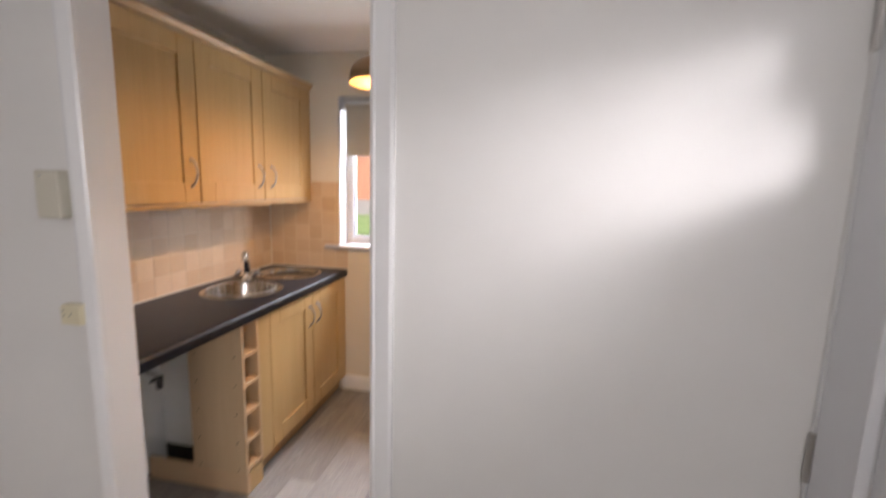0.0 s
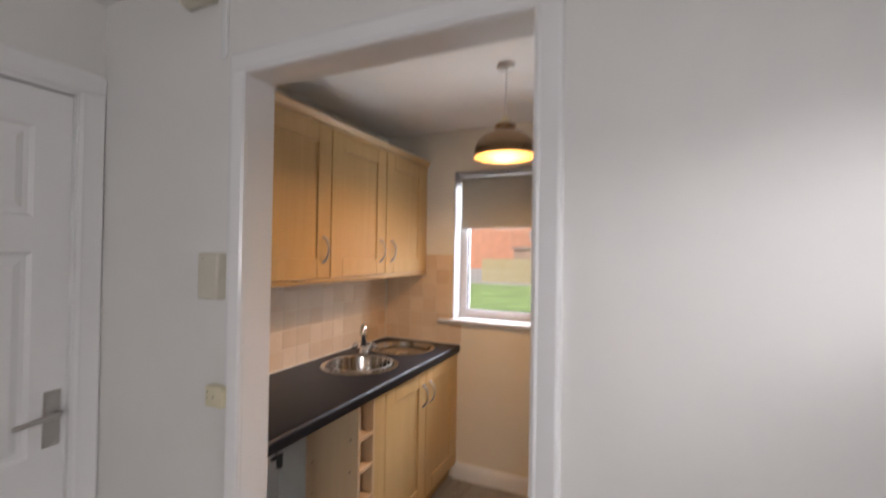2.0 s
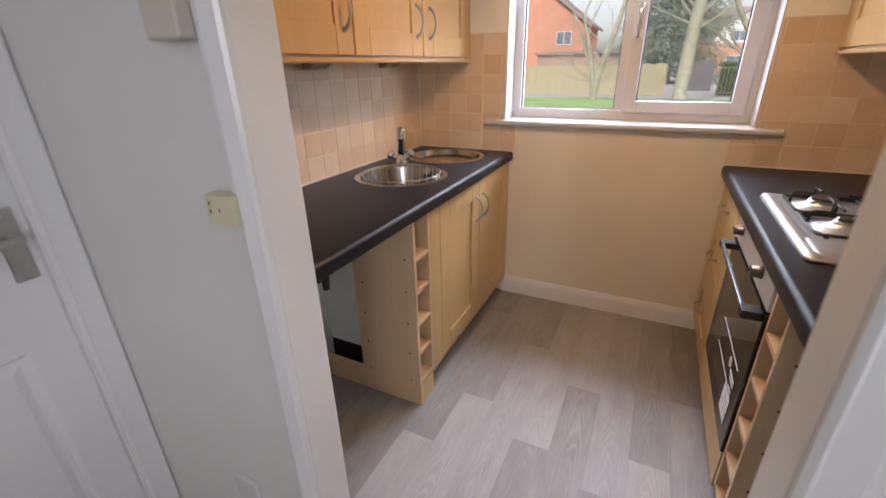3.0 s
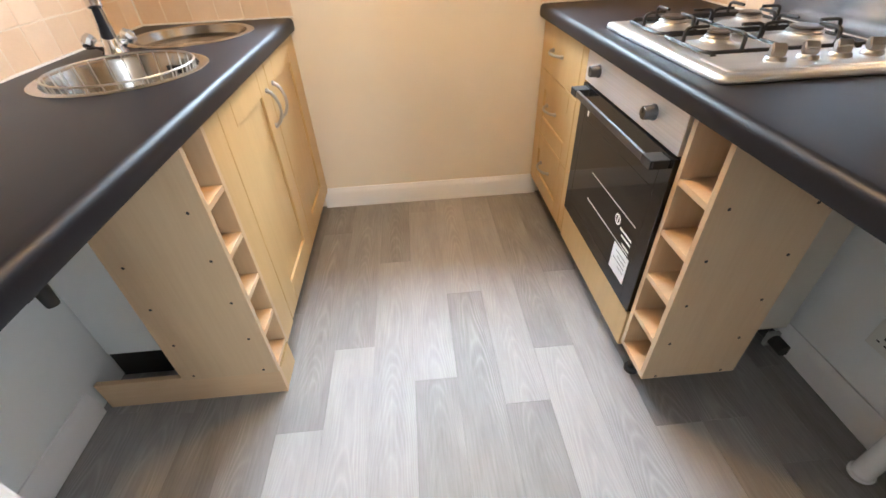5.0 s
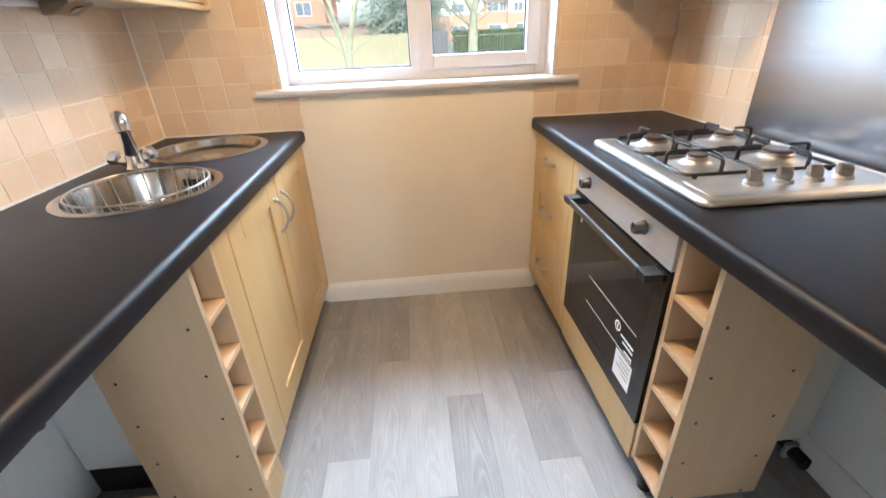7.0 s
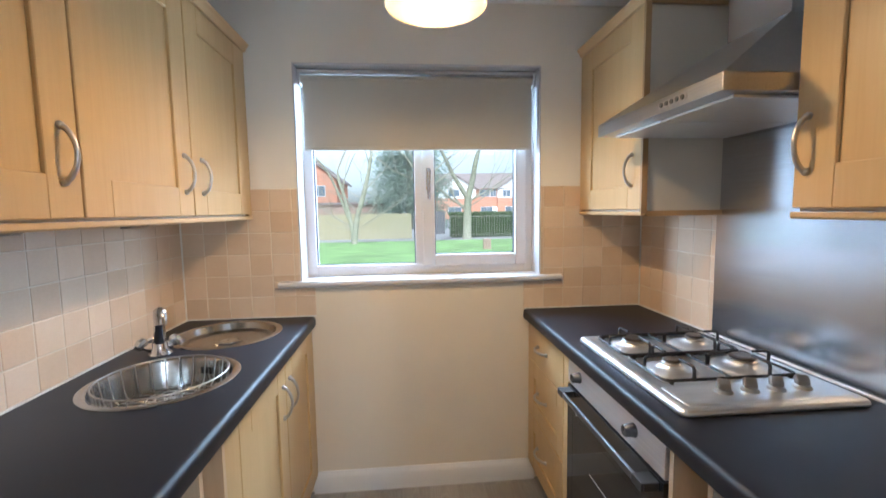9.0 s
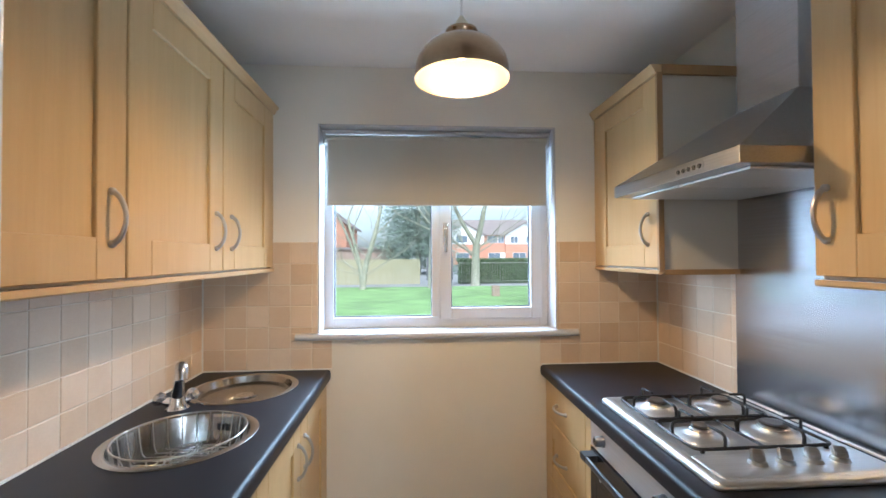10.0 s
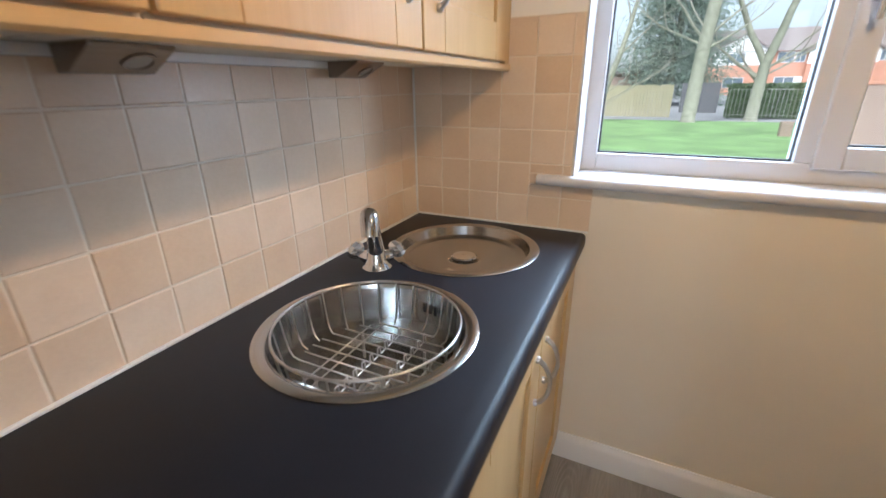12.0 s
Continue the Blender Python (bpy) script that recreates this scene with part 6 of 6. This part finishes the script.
SEAMS = {0: -0.272, 1: -1.0, 2: -0.529, 3: -0.130, 4: -0.760, 5: -0.244, 6: -1.070, 7: -0.675, 8: -1.391, 9: -0.36, 10: -0.50, 11: -0.2, -1: -0.8, -2: -0.45, -3: -1.2, -4: -0.15, -5: -0.66}
# printed tone of each board in a row, from the window to the doorway
TONES = {-5: "21", -4: "12", -3: "02", -2: "21", -1: "12", 0: "124", 1: "24", 2: "132", 3: "342", 4: "423", 5: "342", 6: "224", 7: "132", 8: "114", 9: "222", 10: "221", 11: "11", 12: "2"}
floor = bpy.data.objects["floor"]
plank_mesh = {}
for k in range(-5, 13):
    x0, x1 = 0.577 + PW * k, 0.577 + PW * (k + 1)
    x0, x1 = max(x0, -0.006), min(x1, KX + 0.006)
    if x1 - x0 < 0.01:
        continue
    s = SEAMS.get(k, -0.5)
    cuts = sorted({c for c in (s + 1.03, s, s - 1.03) if WY0 + 0.02 < c < -0.02} | {WY0 + 0.003, -0.002})
    row = TONES.get(k, "2")
    for i, (b, a) in enumerate(zip(cuts[::-1], cuts[-2::-1])):
        tone = "plank_" + row[min(i, len(row) - 1)]
        key = (round(x1 - x0, 4), round(b - a, 4), tone)
        if key not in plank_mesh:
            bm = bmesh.new()
            w, l, g = key[0] / 2, key[1] / 2, 0.0003
            top = [bm.verts.new(p) for p in ((-w + g, -l + g, 0), (w - g, -l + g, 0), (w - g, l - g, 0), (-w + g, l - g, 0))]
            low = [bm.verts.new(p) for p in ((-w, -l, -0.002), (w, -l, -0.002), (w, l, -0.002), (-w, l, -0.002))]
            bm.faces.new(top)
            for q in range(4):
                bm.faces.new((low[q], low[(q + 1) % 4], top[(q + 1) % 4], top[q]))
            me = bpy.data.meshes.new("plank")
            bm.to_mesh(me), bm.free()
            me.materials.append(M[tone])
            plank_mesh[key] = me
        o = new("plank", plank_mesh[key])
        o.location = ((x0 + x1) / 2, (a + b) / 2, 0.0)
        o.parent = floor

TP = 0.1023
tile_mesh = {}
rnd = random.Random(12)


def tile_piece(w, h, variant):
    key = (round(w, 3), round(h, 3), variant)
    if key not in tile_mesh:
        r = random.Random(int(key[0] * 7000 + key[1] * 900 + variant * 13))
        bm = bmesh.new()
        n = 3
        back, front = [], []
        hw, hh = w / 2 - 0.0009, h / 2 - 0.0009
        ring = [(-1, -1), (0, -1), (1, -1), (1, 0), (1, 1), (0, 1), (-1, 1), (-1, 0)]
        b0 = [bm.verts.new((u * hw + r.uniform(-1, 1) * 0.0007, v * hh + r.uniform(-1, 1) * 0.0007, -0.003)) for u, v in ring]
        b1 = [bm.verts.new((b.co.x, b.co.y, 0.0038)) for b in b0]
        b2 = [bm.verts.new((b.co.x * (1 - 0.0024 / w * 2), b.co.y * (1 - 0.0024 / h * 2), 0.006)) for b in b0]
        for p, q in ((b0, b1), (b1, b2)):
            for i in range(8):
                bm.faces.new((p[i], p[(i + 1) % 8], q[(i + 1) % 8], q[i]))
        c = bm.verts.new((0, 0, 0.0061))
        for i in range(8):
            bm.faces.new((b2[i], b2[(i + 1) % 8], c))
        bmesh.ops.recalc_face_normals(bm, faces=bm.faces)
        bm.normal_update()
        for f in bm.faces:
            f.smooth = True
        for e in bm.edges:
            if len(e.link_faces) == 2 and e.calc_face_angle(0) > radians(20):
                e.smooth = False
        me = bpy.data.meshes.new("tile")
        bm.to_mesh(me), bm.free()
        me.materials.append(M["tile"])
        tile_mesh[key] = me
    return tile_mesh[key]


def tile_field(parent, origin, along, normal, u0, u1, z0, z1, anchor=0.0):
    """Tiles from u0 to u1 along a wall and z0 to z1, joints at multiples of the pitch from the anchor and the worktop."""
    along, normal = Vector(along), Vector(normal)
    rot = Matrix((along, Vector((0, 0, 1)), normal)).transposed().to_4x4()
    us = sorted({u0, u1} | {anchor + TP * k for k in range(-40, 60) if u0 + 0.012 < anchor + TP * k < u1 - 0.012})
    zs = sorted({z0, z1} | {WT + 0.001 + TP * k for k in range(0, 12) if z0 + 0.012 < WT + 0.001 + TP * k < z1 - 0.012})
    for a, b in zip(us, us[1:]):
        for c, d in zip(zs, zs[1:]):
            o = new("tile", tile_piece(b - a, d - c, rnd.randrange(4)))
            tilt = Matrix.Rotation(rnd.gauss(0, 0.004), 4, "X") @ Matrix.Rotation(rnd.gauss(0, 0.004), 4, "Y")
            o.matrix_basis = Matrix.Translation(Vector(origin) + along * (a + b) / 2 + Vector((0, 0, (c + d) / 2)) + normal * rnd.uniform(-0.0004, 0.0006)) @ rot @ tilt
            o.parent = parent


T0 = WT + 0.001
for x0, x1 in ((-0.001, 0.005), (KX - 0.005, KX + 0.001)):
    structure("trim_corner_bead", one_box(x0, x1, -0.0125, -0.0065, T0 + 0.006, 1.400, bevel=0.0015), "seal", "pale sealant bead in the tiled corner", "sealant")
# sink wall, under the cabinets
part("grout", one_box(-0.0065, -0.0014, WY1 + 0.003, -0.001, T0, 1.412), "grout", wall_west)
tile_field(wall_west, (-0.006, 0, 0), (0, -1, 0), (1, 0, 0), 0.004, -WY1 - 0.004, T0, 1.412)
# window wall
for a, b, c, d in ((0.0, 0.606, T0, 1.0505), (0.0, 0.4345, 1.0505, 1.084), (0.0, WX0 - 0.002, 1.084, 1.526), (1.634, KX, T0, 1.0505), (1.8275, KX, 1.0505, 1.084), (WX1 + 0.002, KX, 1.084, 1.526)):
    part("grout", one_box(a, b, -0.0050, -0.0023, c, d), "grout", wall_north)
NF = (wall_north, (0, -0.0005, 0), (-1, 0, 0), (0, -1, 0))
C4, C4R = TP * 4, KX - TP * 4
tile_field(*NF, -C4, -0.004, T0, 1.526)
tile_field(*NF, -0.606, -C4, T0, 1.0505)
tile_field(*NF, -(WX0 - 0.002), -C4, 1.0852, 1.526)
tile_field(*NF, -0.4352, -C4, 1.0505, 1.0852)
tile_field(*NF, -(KX - 0.004), -C4R, T0, 1.526, -KX)
tile_field(*NF, -C4R, -1.634, T0, 1.0505, -KX)
tile_field(*NF, -C4R, -(WX1 + 0.002), 1.0852, 1.526, -KX)
tile_field(*NF, -C4R, -1.8268, 1.0505, 1.0852, -KX)
# hob wall
part("grout", one_box(KX + 0.0014, KX + 0.0065, -0.539, -0.001, T0, 1.412), "grout", wall_east)
tile_field(wall_east, (KX + 0.006, 0, 0), (0, 1, 0), (-1, 0, 0), -0.539, -0.004, T0, 1.412)
